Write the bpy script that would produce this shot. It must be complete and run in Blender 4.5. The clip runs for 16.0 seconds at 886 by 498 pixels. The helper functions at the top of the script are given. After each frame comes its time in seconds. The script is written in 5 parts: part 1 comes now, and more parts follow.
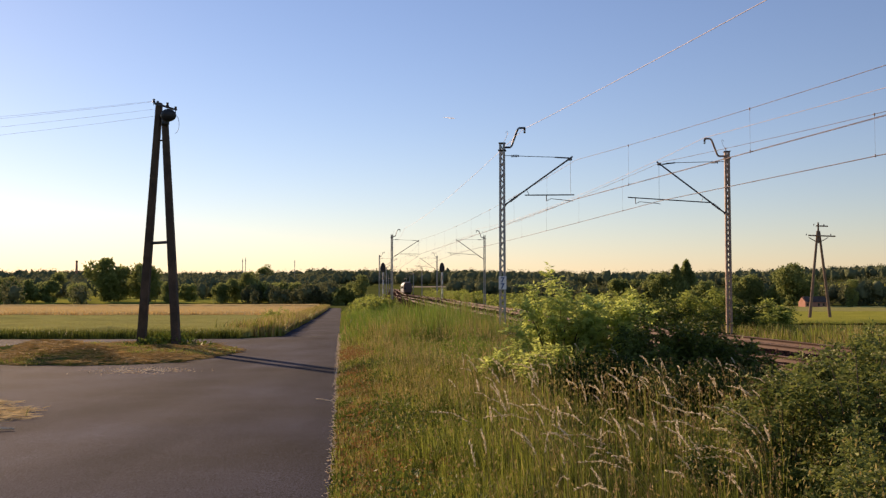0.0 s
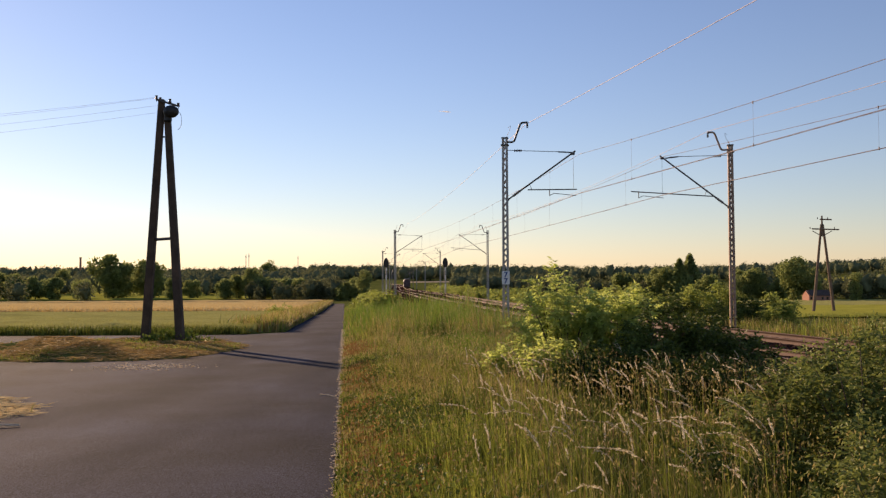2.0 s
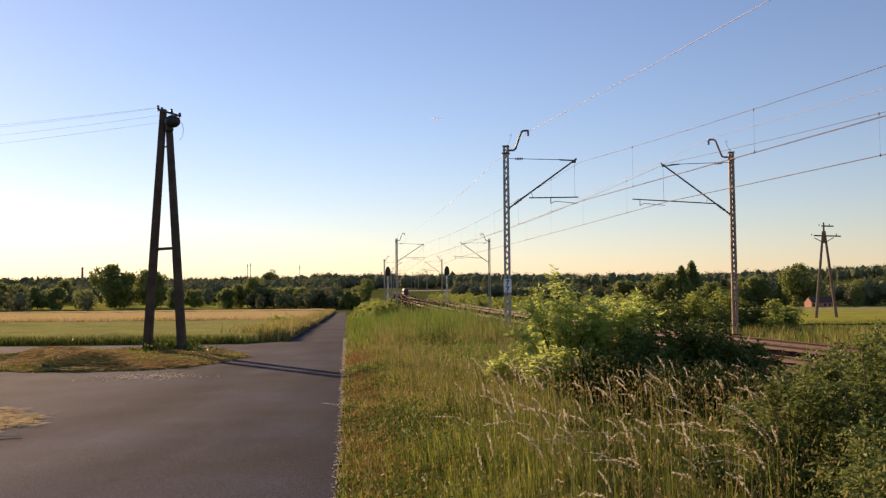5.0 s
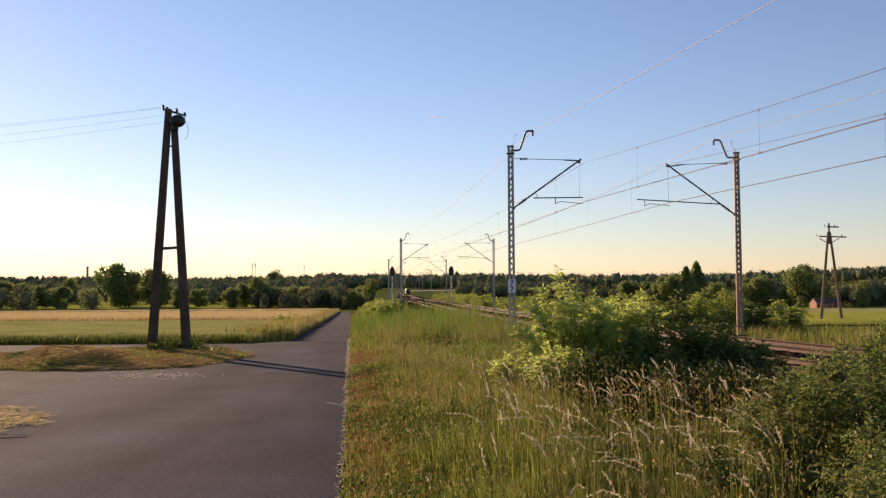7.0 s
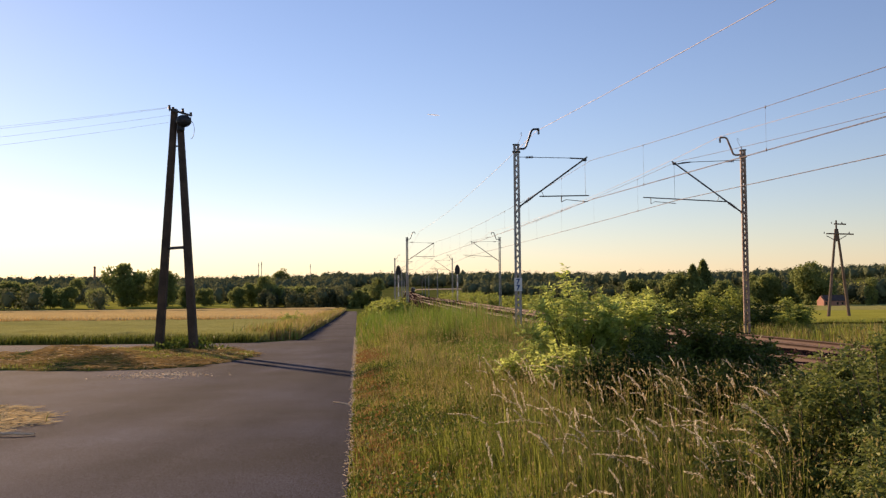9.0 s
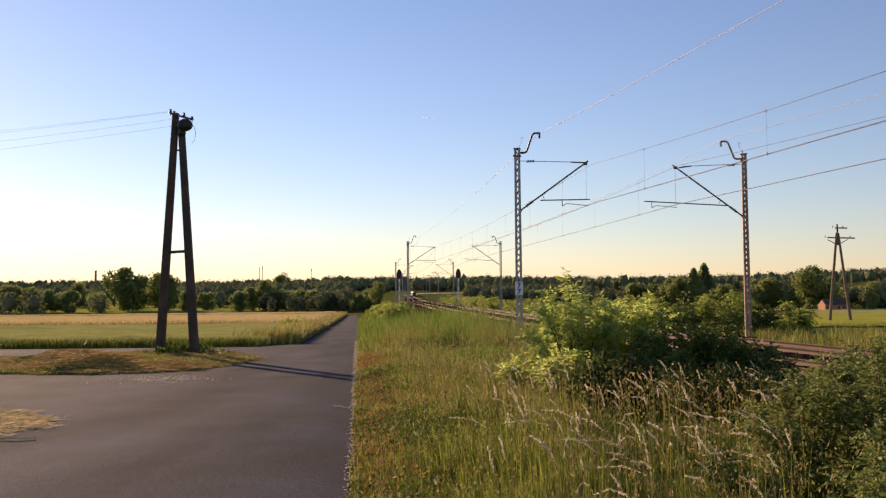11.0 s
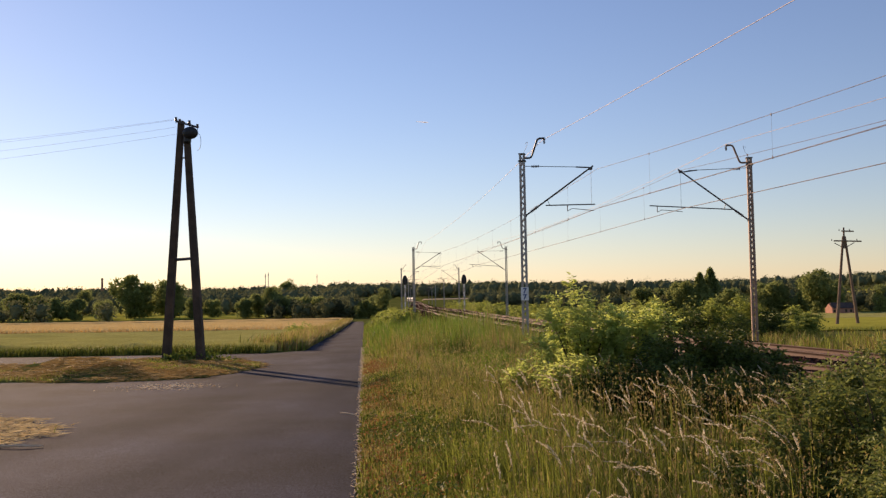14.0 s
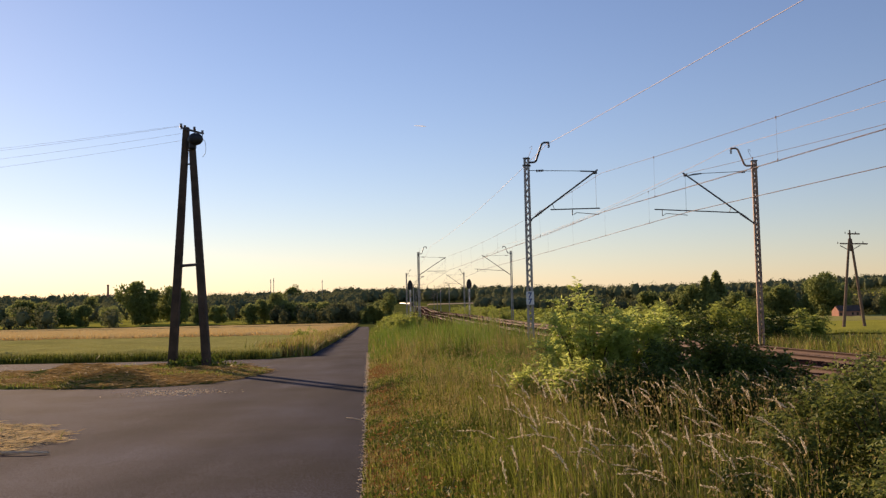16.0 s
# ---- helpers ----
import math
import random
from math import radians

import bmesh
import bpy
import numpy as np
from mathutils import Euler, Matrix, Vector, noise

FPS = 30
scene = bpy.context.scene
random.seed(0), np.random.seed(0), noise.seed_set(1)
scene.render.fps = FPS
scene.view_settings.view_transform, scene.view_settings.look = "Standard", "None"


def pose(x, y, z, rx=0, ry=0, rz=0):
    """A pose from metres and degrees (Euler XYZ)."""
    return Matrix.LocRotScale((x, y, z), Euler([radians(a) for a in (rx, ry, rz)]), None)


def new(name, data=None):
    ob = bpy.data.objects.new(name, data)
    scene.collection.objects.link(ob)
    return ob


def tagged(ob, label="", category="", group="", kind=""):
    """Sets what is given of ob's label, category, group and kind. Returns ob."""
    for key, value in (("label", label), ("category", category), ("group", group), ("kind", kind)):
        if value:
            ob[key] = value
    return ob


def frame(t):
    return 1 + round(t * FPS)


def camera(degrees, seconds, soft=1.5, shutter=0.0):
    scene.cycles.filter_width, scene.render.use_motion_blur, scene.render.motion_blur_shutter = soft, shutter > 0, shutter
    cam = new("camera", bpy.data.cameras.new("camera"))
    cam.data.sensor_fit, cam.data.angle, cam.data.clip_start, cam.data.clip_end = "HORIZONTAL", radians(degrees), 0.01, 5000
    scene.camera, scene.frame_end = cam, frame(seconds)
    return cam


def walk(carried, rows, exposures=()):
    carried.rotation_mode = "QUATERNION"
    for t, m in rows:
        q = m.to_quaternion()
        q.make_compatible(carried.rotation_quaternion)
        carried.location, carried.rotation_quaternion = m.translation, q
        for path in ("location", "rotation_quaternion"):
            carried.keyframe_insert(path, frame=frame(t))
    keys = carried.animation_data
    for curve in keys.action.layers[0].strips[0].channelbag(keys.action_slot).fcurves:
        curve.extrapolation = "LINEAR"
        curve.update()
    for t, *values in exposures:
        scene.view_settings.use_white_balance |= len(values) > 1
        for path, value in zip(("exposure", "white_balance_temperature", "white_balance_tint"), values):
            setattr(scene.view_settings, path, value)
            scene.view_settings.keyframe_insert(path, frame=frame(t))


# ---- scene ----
# The eye stands still at 1.6 m over the lane and only turns a little.
cam = camera(55.19, 16.0, soft=1.3)
PATH = [
    (0, 92.443, 0.000, 0.000),
    (0.5, 92.375, 0.042, 0.010),
    (1, 92.202, 0.231, 0.122),
    (1.5, 92.173, 0.266, 0.161),
    (2, 92.112, 0.245, 0.221),
    (2.5, 92.174, 0.402, 0.254),
    (3, 92.344, 0.469, 0.182),
    (3.5, 92.462, 0.467, 0.165),
    (4, 92.584, 0.593, 0.247),
    (6.5, 92.708, 0.308, 0.526),
    (7, 92.682, 0.359, 0.628),
    (7.5, 92.570, 0.230, 0.752),
    (8, 92.462, 0.327, 0.847),
    (8.5, 92.472, 0.488, 0.982),
    (9, 92.601, 0.555, 1.047),
    (11.5, 92.892, 0.525, 1.137),
    (12, 92.936, 0.314, 1.180),
    (12.5, 93.023, 0.568, 1.282),
    (13, 93.127, 0.697, 1.372),
    (13.5, 93.192, 0.624, 1.409),
    (14, 93.262, 0.894, 1.497),
    (14.5, 93.356, 1.229, 1.549),
    (15, 93.477, 1.242, 1.613),
    (15.5, 93.541, 1.135, 1.700),
    (16, 93.590, 1.166, 1.850),
]

walk(cam, [(t, pose(0, 0, 1.6, rx, ry, rz)) for t, rx, ry, rz in PATH],
     exposures=[(0, 0.40, 6900, 28), (8, 0.51, 6900, 28), (12, 0.49, 6900, 28), (16, 0.32, 6900, 28)])

# ---------------------------------------------------------------- light
SUN_AZ = radians(36)      # left of the view axis
SUN_EL = radians(17)
world = bpy.data.worlds.new("evening_sky")
scene.world = world
world.use_nodes = True
wn = world.node_tree.nodes
sky = wn.new("ShaderNodeTexSky")
sky.sky_type = "NISHITA"
sky.sun_disc = False
sky.sun_elevation = SUN_EL
sky.sun_rotation = -SUN_AZ
sky.air_density = 1.22
sky.dust_density = 0.06
sky.ozone_density = 3.0
wn["Background"].inputs["Strength"].default_value = 0.088
tint = wn.new("ShaderNodeVectorMath")
tint.operation = "MULTIPLY"
tint.inputs[1].default_value = (0.97, 1.0, 1.10)
world.node_tree.links.new(sky.outputs[0], tint.inputs[0])
world.node_tree.links.new(tint.outputs[0], wn["Background"].inputs["Color"])
sun = new("sun", bpy.data.lights.new("sun", "SUN"))
sun.data.energy = 5.0
sun.data.angle = radians(1.2)
sun.data.color = (1.0, 0.76, 0.46)
sun_dir = Vector((-math.sin(SUN_AZ) * math.cos(SUN_EL), math.cos(SUN_AZ) * math.cos(SUN_EL), math.sin(SUN_EL)))
sun.rotation_mode = "QUATERNION"
sun.rotation_quaternion = sun_dir.to_track_quat("Z", "Y")


# ---------------------------------------------------------------- materials
def material(name, dark, light, rough=0.8, scale=4.0, fine=60.0, bump=0.2, metal=0.0, trans=0.0, spec=None, island=0.0, piece=0.0, trans_col=None, dist=0.02):
    """Two scales of noise between two colours, a fine relief, and thin-leaf light for plants."""
    m = bpy.data.materials.new(name)
    m.use_nodes = True
    nt = m.node_tree
    n, l = nt.nodes, nt.links
    p = n["Principled BSDF"]
    geo = n.new("ShaderNodeTexCoord")
    a = n.new("ShaderNodeTexNoise")
    a.inputs["Scale"].default_value = scale
    a.inputs["Detail"].default_value = 5
    b = n.new("ShaderNodeTexNoise")
    b.inputs["Scale"].default_value = fine
    b.inputs["Detail"].default_value = 3
    l.new(geo.outputs["Object"], a.inputs["Vector"])
    l.new(geo.outputs["Object"], b.inputs["Vector"])
    mixf = n.new("ShaderNodeMath")
    mixf.operation = "MULTIPLY_ADD"
    l.new(b.outputs["Fac"], mixf.inputs[0])
    mixf.inputs[1].default_value = 0.5
    half = n.new("ShaderNodeMath")
    half.operation = "MULTIPLY"
    half.inputs[1].default_value = 0.5
    l.new(a.outputs["Fac"], half.inputs[0])
    l.new(half.outputs[0], mixf.inputs[2])
    ramp = n.new("ShaderNodeMapRange")
    ramp.inputs["From Min"].default_value = 0.36
    ramp.inputs["From Max"].default_value = 0.64
    l.new(mixf.outputs[0], ramp.inputs["Value"])
    fac = ramp.outputs[0]
    if island or piece:
        if island:
            r = n.new("ShaderNodeNewGeometry").outputs["Random Per Island"]
            w = island
        else:
            r = n.new("ShaderNodeObjectInfo").outputs["Random"]
            w = piece
        mx = n.new("ShaderNodeMix")
        mx.inputs[0].default_value = w
        l.new(fac, mx.inputs[2])
        l.new(r, mx.inputs[3])
        fac = mx.outputs[0]
    col = n.new("ShaderNodeMix")
    col.data_type = "RGBA"
    col.inputs[6].default_value = (*dark, 1)
    col.inputs[7].default_value = (*light, 1)
    l.new(fac, col.inputs[0])
    l.new(col.outputs[2], p.inputs["Base Color"])
    p.inputs["Roughness"].default_value = rough
    p.inputs["Metallic"].default_value = metal
    p.inputs["Specular IOR Level"].default_value = spec if spec is not None else (0.12 if trans else 0.4)
    if bump:
        bp = n.new("ShaderNodeBump")
        bp.inputs["Strength"].default_value = bump
        bp.inputs["Distance"].default_value = dist
        l.new(mixf.outputs[0], bp.inputs["Height"])
        l.new(bp.outputs[0], p.inputs["Normal"])
    if trans:
        tr = n.new("ShaderNodeBsdfTranslucent")
        if trans_col:
            tc = n.new("ShaderNodeMix")
            tc.data_type = "RGBA"
            tc.inputs[6].default_value = (*[c * 0.6 for c in trans_col], 1)
            tc.inputs[7].default_value = (*trans_col, 1)
            l.new(fac, tc.inputs[0])
            l.new(tc.outputs[2], tr.inputs["Color"])
        else:
            l.new(col.outputs[2], tr.inputs["Color"])
        sh = n.new("ShaderNodeMixShader")
        sh.inputs[0].default_value = trans
        l.new(p.outputs[0], sh.inputs[1])
        l.new(tr.outputs[0], sh.inputs[2])
        l.new(sh.outputs[0], n["Material Output"].inputs["Surface"])
    return m


M_ground = material("meadow_soil", (0.055, 0.080, 0.018), (0.14, 0.15, 0.045), 0.95, 0.05, 6, 0.4, spec=0.0)
M_meadow = material("mown_meadow", (0.30, 0.31, 0.05), (0.48, 0.47, 0.09), 0.9, 0.08, 4, 0.5, spec=0.0, trans=0.2, island=0.4)
M_stubble = material("pale_stubble", (0.45, 0.36, 0.22), (0.6, 0.5, 0.33), 0.9, 0.08, 4, 0.5, spec=0.0)
M_coach = material("white_coach_paint", (0.42, 0.42, 0.42), (0.54, 0.54, 0.53), 0.35, 0.5, 8, 0.02)
M_glass = material("dark_window_glass", (0.012, 0.014, 0.016), (0.025, 0.027, 0.03), 0.12, 0.5, 8, 0)
M_cab = material("dark_cab_paint", (0.08, 0.052, 0.048), (0.13, 0.09, 0.08), 0.85, 1, 10, 0.05, spec=0.1)
M_under = material("dark_underframe", (0.02, 0.018, 0.016), (0.05, 0.045, 0.04), 0.8, 2, 20, 0.3)
M_vapour = material("ice_trail", (0.8, 0.8, 0.8), (0.95, 0.95, 0.95), 1.0, 0.02, 0.2, 0, trans=0.97)
M_brick = material("pink_lit_brick", (0.34, 0.15, 0.10), (0.46, 0.23, 0.16), 0.85, 0.5, 6, 0.3)
M_tile = material("dark_roof_tile", (0.05, 0.035, 0.03), (0.11, 0.075, 0.06), 0.8, 0.8, 8, 0.5)
M_chip = material("pale_straw_scrap", (0.55, 0.44, 0.30), (0.85, 0.72, 0.54), 0.8, 3, 20, 0, trans=0.2, island=0.6)
M_asphalt = material("asphalt", (0.002, 0.0024, 0.0045), (0.040, 0.046, 0.077), 0.95, 0.35, 48, 1.0, dist=0.02)
# broad worn and patched stretches along the lane
_nt = M_asphalt.node_tree
_map = _nt.nodes.new("ShaderNodeMapping")
_map.inputs["Scale"].default_value = (0.75, 0.10, 1)
_map.inputs["Rotation"].default_value = (0, 0, radians(-7))
_co = _nt.nodes.new("ShaderNodeTexCoord")
_nz = _nt.nodes.new("ShaderNodeTexNoise")
_nz.inputs["Scale"].default_value = 1.0
_nz.inputs["Detail"].default_value = 6
_nz.inputs["Distortion"].default_value = 0.35
_rg = _nt.nodes.new("ShaderNodeMapRange")
_rg.inputs["From Min"].default_value, _rg.inputs["From Max"].default_value = 0.32, 0.68
_rg.inputs["To Min"].default_value, _rg.inputs["To Max"].default_value = 0.72, 1.22
_mul = _nt.nodes.new("ShaderNodeVectorMath")
_mul.operation = "MULTIPLY"
_src = _nt.nodes["Principled BSDF"].inputs["Base Color"].links[0].from_socket
_nt.links.new(_co.outputs["Object"], _map.inputs["Vector"])
_nt.links.new(_map.outputs[0], _nz.inputs["Vector"])
_nt.links.new(_nz.outputs["Fac"], _rg.inputs["Value"])
_gr = _nt.nodes.new("ShaderNodeTexNoise")
_gr.inputs["Scale"].default_value = 120
_gr.inputs["Detail"].default_value = 2
_gm = _nt.nodes.new("ShaderNodeMapRange")
_gm.inputs["From Min"].default_value, _gm.inputs["From Max"].default_value = 0.38, 0.62
_gm.inputs["To Min"].default_value, _gm.inputs["To Max"].default_value = 0.25, 1.9
_gv = _nt.nodes.new("ShaderNodeVectorMath")
_gv.operation = "MULTIPLY"
_nt.links.new(_co.outputs["Object"], _gr.inputs["Vector"])
_nt.links.new(_gr.outputs["Fac"], _gm.inputs["Value"])
_nt.links.new(_src, _gv.inputs[0])
_nt.links.new(_gm.outputs[0], _gv.inputs[1])
_nt.links.new(_gv.outputs[0], _mul.inputs[0])
_nt.links.new(_rg.outputs[0], _mul.inputs[1])
_nt.links.new(_mul.outputs[0], _nt.nodes["Principled BSDF"].inputs["Base Color"])
_gl = _nt.nodes.new("ShaderNodeMath")
_gl.operation = "MULTIPLY"
_gl.inputs[1].default_value = 0.07
_nt.links.new(_rg.outputs[0], _gl.inputs[0])
_nt.links.new(_gl.outputs[0], _nt.nodes["Principled BSDF"].inputs["Specular IOR Level"])
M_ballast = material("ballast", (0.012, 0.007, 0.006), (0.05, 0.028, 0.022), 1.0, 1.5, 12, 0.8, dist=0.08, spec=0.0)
M_rail = material("rusty_rail", (0.045, 0.022, 0.015), (0.09, 0.045, 0.03), 0.75, 3, 40, 0.2, 0.4)
M_railtop = material("polished_rail", (0.11, 0.065, 0.055), (0.17, 0.11, 0.095), 0.7, 3, 40, 0.05, 0.3)
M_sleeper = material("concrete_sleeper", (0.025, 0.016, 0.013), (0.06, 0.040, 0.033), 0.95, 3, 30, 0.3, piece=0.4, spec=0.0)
M_steel = material("galvanised_steel", (0.26, 0.24, 0.22), (0.48, 0.45, 0.41), 0.55, 5, 50, 0.15, 0.35)
M_rust_steel = material("rusty_painted_steel", (0.20, 0.12, 0.08), (0.46, 0.33, 0.25), 0.6, 4, 40, 0.2, 0.2)
M_tube = material("dark_tube", (0.05, 0.045, 0.045), (0.12, 0.11, 0.10), 0.5, 6, 50, 0.1, 0.5)
M_wire = material("copper_wire", (0.11, 0.09, 0.09), (0.20, 0.165, 0.165), 0.6, 3, 20, 0, 0.6)
M_feeder = material("aluminium_wire", (0.5, 0.42, 0.38), (0.62, 0.52, 0.47), 0.7, 3, 20, 0, 0.3)
M_insulator = material("brown_porcelain", (0.05, 0.025, 0.018), (0.09, 0.05, 0.035), 0.2, 6, 30, 0)
M_pole = material("tarred_wood", (0.036, 0.024, 0.016), (0.11, 0.072, 0.048), 0.85, 2, 50, 0.5)
M_pole_old = material("weathered_wood", (0.11, 0.07, 0.05), (0.22, 0.15, 0.11), 0.85, 2, 50, 0.4)
M_white = material("white_enamel", (0.66, 0.66, 0.66), (0.8, 0.8, 0.8), 0.4, 8, 60, 0.02)
M_black = material("black_enamel", (0.012, 0.012, 0.013), (0.03, 0.03, 0.03), 0.5, 8, 60, 0.02)
M_blue = material("blue_enamel", (0.03, 0.07, 0.2), (0.05, 0.1, 0.27), 0.4, 8, 60, 0.02)
M_crop_green = material("green_crop", (0.25, 0.26, 0.075), (0.56, 0.53, 0.19), 0.9, 0.4, 8, 0.6, spec=0.0, trans=0.25, island=0.5)
M_crop_gold = material("ripening_crop", (0.55, 0.39, 0.14), (0.84, 0.64, 0.30), 0.9, 0.25, 7, 0.6, spec=0.0, trans=0.2, island=0.5)
M_grass = material("green_grass", (0.035, 0.055, 0.009), (0.46, 0.50, 0.085), 0.6, 0.5, 5, 0, trans=0.35, island=0.8)
M_reed = material("reed_grass", (0.07, 0.13, 0.016), (0.26, 0.38, 0.06), 0.6, 0.3, 3, 0, trans=0.35, island=0.6)
# darker copy of the green grass, shade by the shrubs put into its colour
M_grass_shade = material("dark_shade_grass", (0.022, 0.038, 0.006), (0.26, 0.29, 0.055), 0.6, 0.5, 5, 0, trans=0.28, island=0.75)
M_tip = material("flowering_tip", (0.22, 0.18, 0.05), (0.52, 0.42, 0.15), 0.7, 0.5, 5, 0, trans=0.3, island=0.7)
M_weed = material("weed_leaf", (0.05, 0.09, 0.014), (0.17, 0.21, 0.04), 0.6, 0.5, 5, 0, trans=0.3, island=0.7)
M_dry = material("dry_grass", (0.22, 0.16, 0.045), (0.62, 0.48, 0.19), 0.7, 0.6, 5, 0, trans=0.3, island=0.75)
M_seed = material("grass_seed_head", (0.66, 0.56, 0.38), (0.92, 0.84, 0.66), 0.7, 3, 20, 0, trans=0.55, island=0.5)
M_sorrel = material("red_sorrel", (0.20, 0.09, 0.03), (0.42, 0.23, 0.08), 0.7, 3, 20, 0, trans=0.3, island=0.6)
M_straw = material("straw", (0.15, 0.10, 0.035), (0.58, 0.40, 0.16), 0.7, 1, 20, 0, trans=0.25, island=0.7)
M_hay = material("bleached_hay", (0.42, 0.31, 0.14), (0.92, 0.76, 0.46), 0.8, 1, 20, 0, trans=0.3, spec=0.0, island=0.7)
M_leaf = material("bright_leaf", (0.18, 0.24, 0.05), (0.42, 0.49, 0.13), 0.5, 1.5, 8, 0, trans=0.58, spec=0.15, island=0.5, trans_col=(0.64, 0.74, 0.20))
M_thorn = material("blackthorn_leaf", (0.065, 0.095, 0.022), (0.31, 0.35, 0.09), 0.55, 1.5, 8, 0, trans=0.38, spec=0.15, island=0.6)
M_shrub = material("shrub_leaf", (0.13, 0.17, 0.035), (0.32, 0.37, 0.08), 0.6, 0.4, 4, 0, trans=0.5, island=0.6, trans_col=(0.42, 0.49, 0.11))
# darker leaf; for the verge shrubs its colour carries their shade
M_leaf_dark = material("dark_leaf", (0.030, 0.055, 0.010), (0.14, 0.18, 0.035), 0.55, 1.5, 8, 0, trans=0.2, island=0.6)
M_tree = material("tree_foliage", (0.11, 0.145, 0.05), (0.27, 0.31, 0.10), 0.7, 0.15, 2, 0, trans=0.45, spec=0.0, island=0.4, trans_col=(0.36, 0.42, 0.15))
# greyed, lifted wood foliage: distance haze put into the colour
M_wood_far = material("hazed_wood_foliage", (0.085, 0.10, 0.052), (0.15, 0.17, 0.085), 0.9, 0.012, 0.2, 0, trans=0.35, spec=0.0, island=0.35, trans_col=(0.17, 0.19, 0.10))
M_wood_heart = material("dense_inner_foliage", (0.09, 0.108, 0.058), (0.15, 0.17, 0.09), 1.0, 0.05, 0.6, 0.6, spec=0.0, dist=0.4)
M_stone = material("ballast_stone", (0.018, 0.010, 0.009), (0.095, 0.050, 0.042), 0.95, 3, 30, 0.0, spec=0.0, island=0.7)
M_panicle = material("brown_panicle", (0.16, 0.10, 0.045), (0.46, 0.33, 0.17), 0.7, 3, 20, 0, trans=0.4, island=0.6)
M_bark = material("bark", (0.05, 0.04, 0.03), (0.13, 0.10, 0.075), 0.9, 4, 40, 0.6)


# ---------------------------------------------------------------- mesh helpers
def fast_mesh(name, verts, faces, mat=None, smooth=False):
    """A mesh from arrays: verts n x 3, faces m x k (all of one size)."""
    me = bpy.data.meshes.new(name)
    verts, faces = np.asarray(verts, np.float32), np.asarray(faces, np.int32)
    k = faces.shape[1]
    me.vertices.add(len(verts))
    me.vertices.foreach_set("co", verts.ravel())
    me.loops.add(faces.size)
    me.loops.foreach_set("vertex_index", faces.ravel())
    me.polygons.add(len(faces))
    me.polygons.foreach_set("loop_start", np.arange(0, faces.size, k, dtype=np.int32))
    me.polygons.foreach_set("loop_total", np.full(len(faces), k, np.int32))
    me.update(calc_edges=True)
    if smooth:
        me.polygons.foreach_set("use_smooth", np.ones(len(faces), bool))
    if mat:
        me.materials.append(mat)
    return me


def part(name, bm, mat, parent=None, label="", smooth=False):
    me = bpy.data.meshes.new(name)
    bm.to_mesh(me)
    bm.free()
    me.materials.append(mat)
    if smooth:
        for p in me.polygons:
            p.use_smooth = True
    ob = new(name, me)
    if parent:
        ob.parent = parent
    return tagged(ob, label)


def mesh_part(name, me, parent, label=""):
    ob = new(name, me)
    ob.parent = parent
    return tagged(ob, label)


def thing(name, x, y, z, label, category, group="", rz=0):
    e = new(name)
    e.matrix_basis = pose(x, y, z, 0, 0, rz)
    return tagged(e, label, category, group)


def add_box(bm, cx, cy, cz, sx, sy, sz, m=None, bevel=0.0):
    r = bmesh.ops.create_cube(bm, size=1.0, matrix=(m or Matrix()) @ Matrix.Translation((cx, cy, cz)) @ Matrix.Diagonal((sx, sy, sz, 1)))
    if bevel:
        edges = list({e for v in r["verts"] for e in v.link_edges})
        bmesh.ops.bevel(bm, geom=edges, offset=bevel, segments=1, affect="EDGES")


def add_tube(bm, a, b, r1, r2=None, seg=8):
    a, b = Vector(a), Vector(b)
    d = b - a
    m = Matrix.Translation((a + b) / 2) @ d.to_track_quat("Z", "Y").to_matrix().to_4x4()
    bmesh.ops.create_cone(bm, cap_ends=True, segments=seg, radius1=r1, radius2=r1 if r2 is None else r2, depth=d.length, matrix=m)


def add_beam(bm, a, b, w, d, w2=None, d2=None, side=(0, 1, 0)):
    """A tapered rectangular bar from a to b."""
    a, b = Vector(a), Vector(b)
    ax = (b - a).normalized()
    s = Vector(side)
    u = ax.cross(s).normalized()
    s = u.cross(ax).normalized()
    w2, d2 = w2 or w, d2 or d
    vs = []
    for p, ww, dd in ((a, w, d), (b, w2, d2)):
        for i, j in ((-1, -1), (1, -1), (1, 1), (-1, 1)):
            vs.append(bm.verts.new(p + u * ww / 2 * i + s * dd / 2 * j))
    for f in ((0, 1, 2, 3), (7, 6, 5, 4), (0, 4, 5, 1), (1, 5, 6, 2), (2, 6, 7, 3), (3, 7, 4, 0)):
        bm.faces.new([vs[i] for i in f])


def sweep(pts, r, seg=5):
    """A thin round wire along points, as arrays."""
    P = np.asarray(pts, float)
    T = np.gradient(P, axis=0)
    T /= np.linalg.norm(T, axis=1)[:, None]
    up = np.tile([0, 0, 1.0], (len(P), 1))
    up[np.abs(T[:, 2]) > 0.95] = (1, 0, 0)
    U = np.cross(T, up)
    U /= np.linalg.norm(U, axis=1)[:, None]
    W = np.cross(U, T)
    ang = np.arange(seg) * 2 * np.pi / seg
    V = P[:, None] + r * (U[:, None] * np.cos(ang)[None, :, None] + W[:, None] * np.sin(ang)[None, :, None])
    n = len(P)
    i, j = np.meshgrid(np.arange(n - 1), np.arange(seg), indexing="ij")
    j2 = (j + 1) % seg
    F = np.stack([i * seg + j, i * seg + j2, (i + 1) * seg + j2, (i + 1) * seg + j], -1).reshape(-1, 4)
    return V.reshape(-1, 3), F


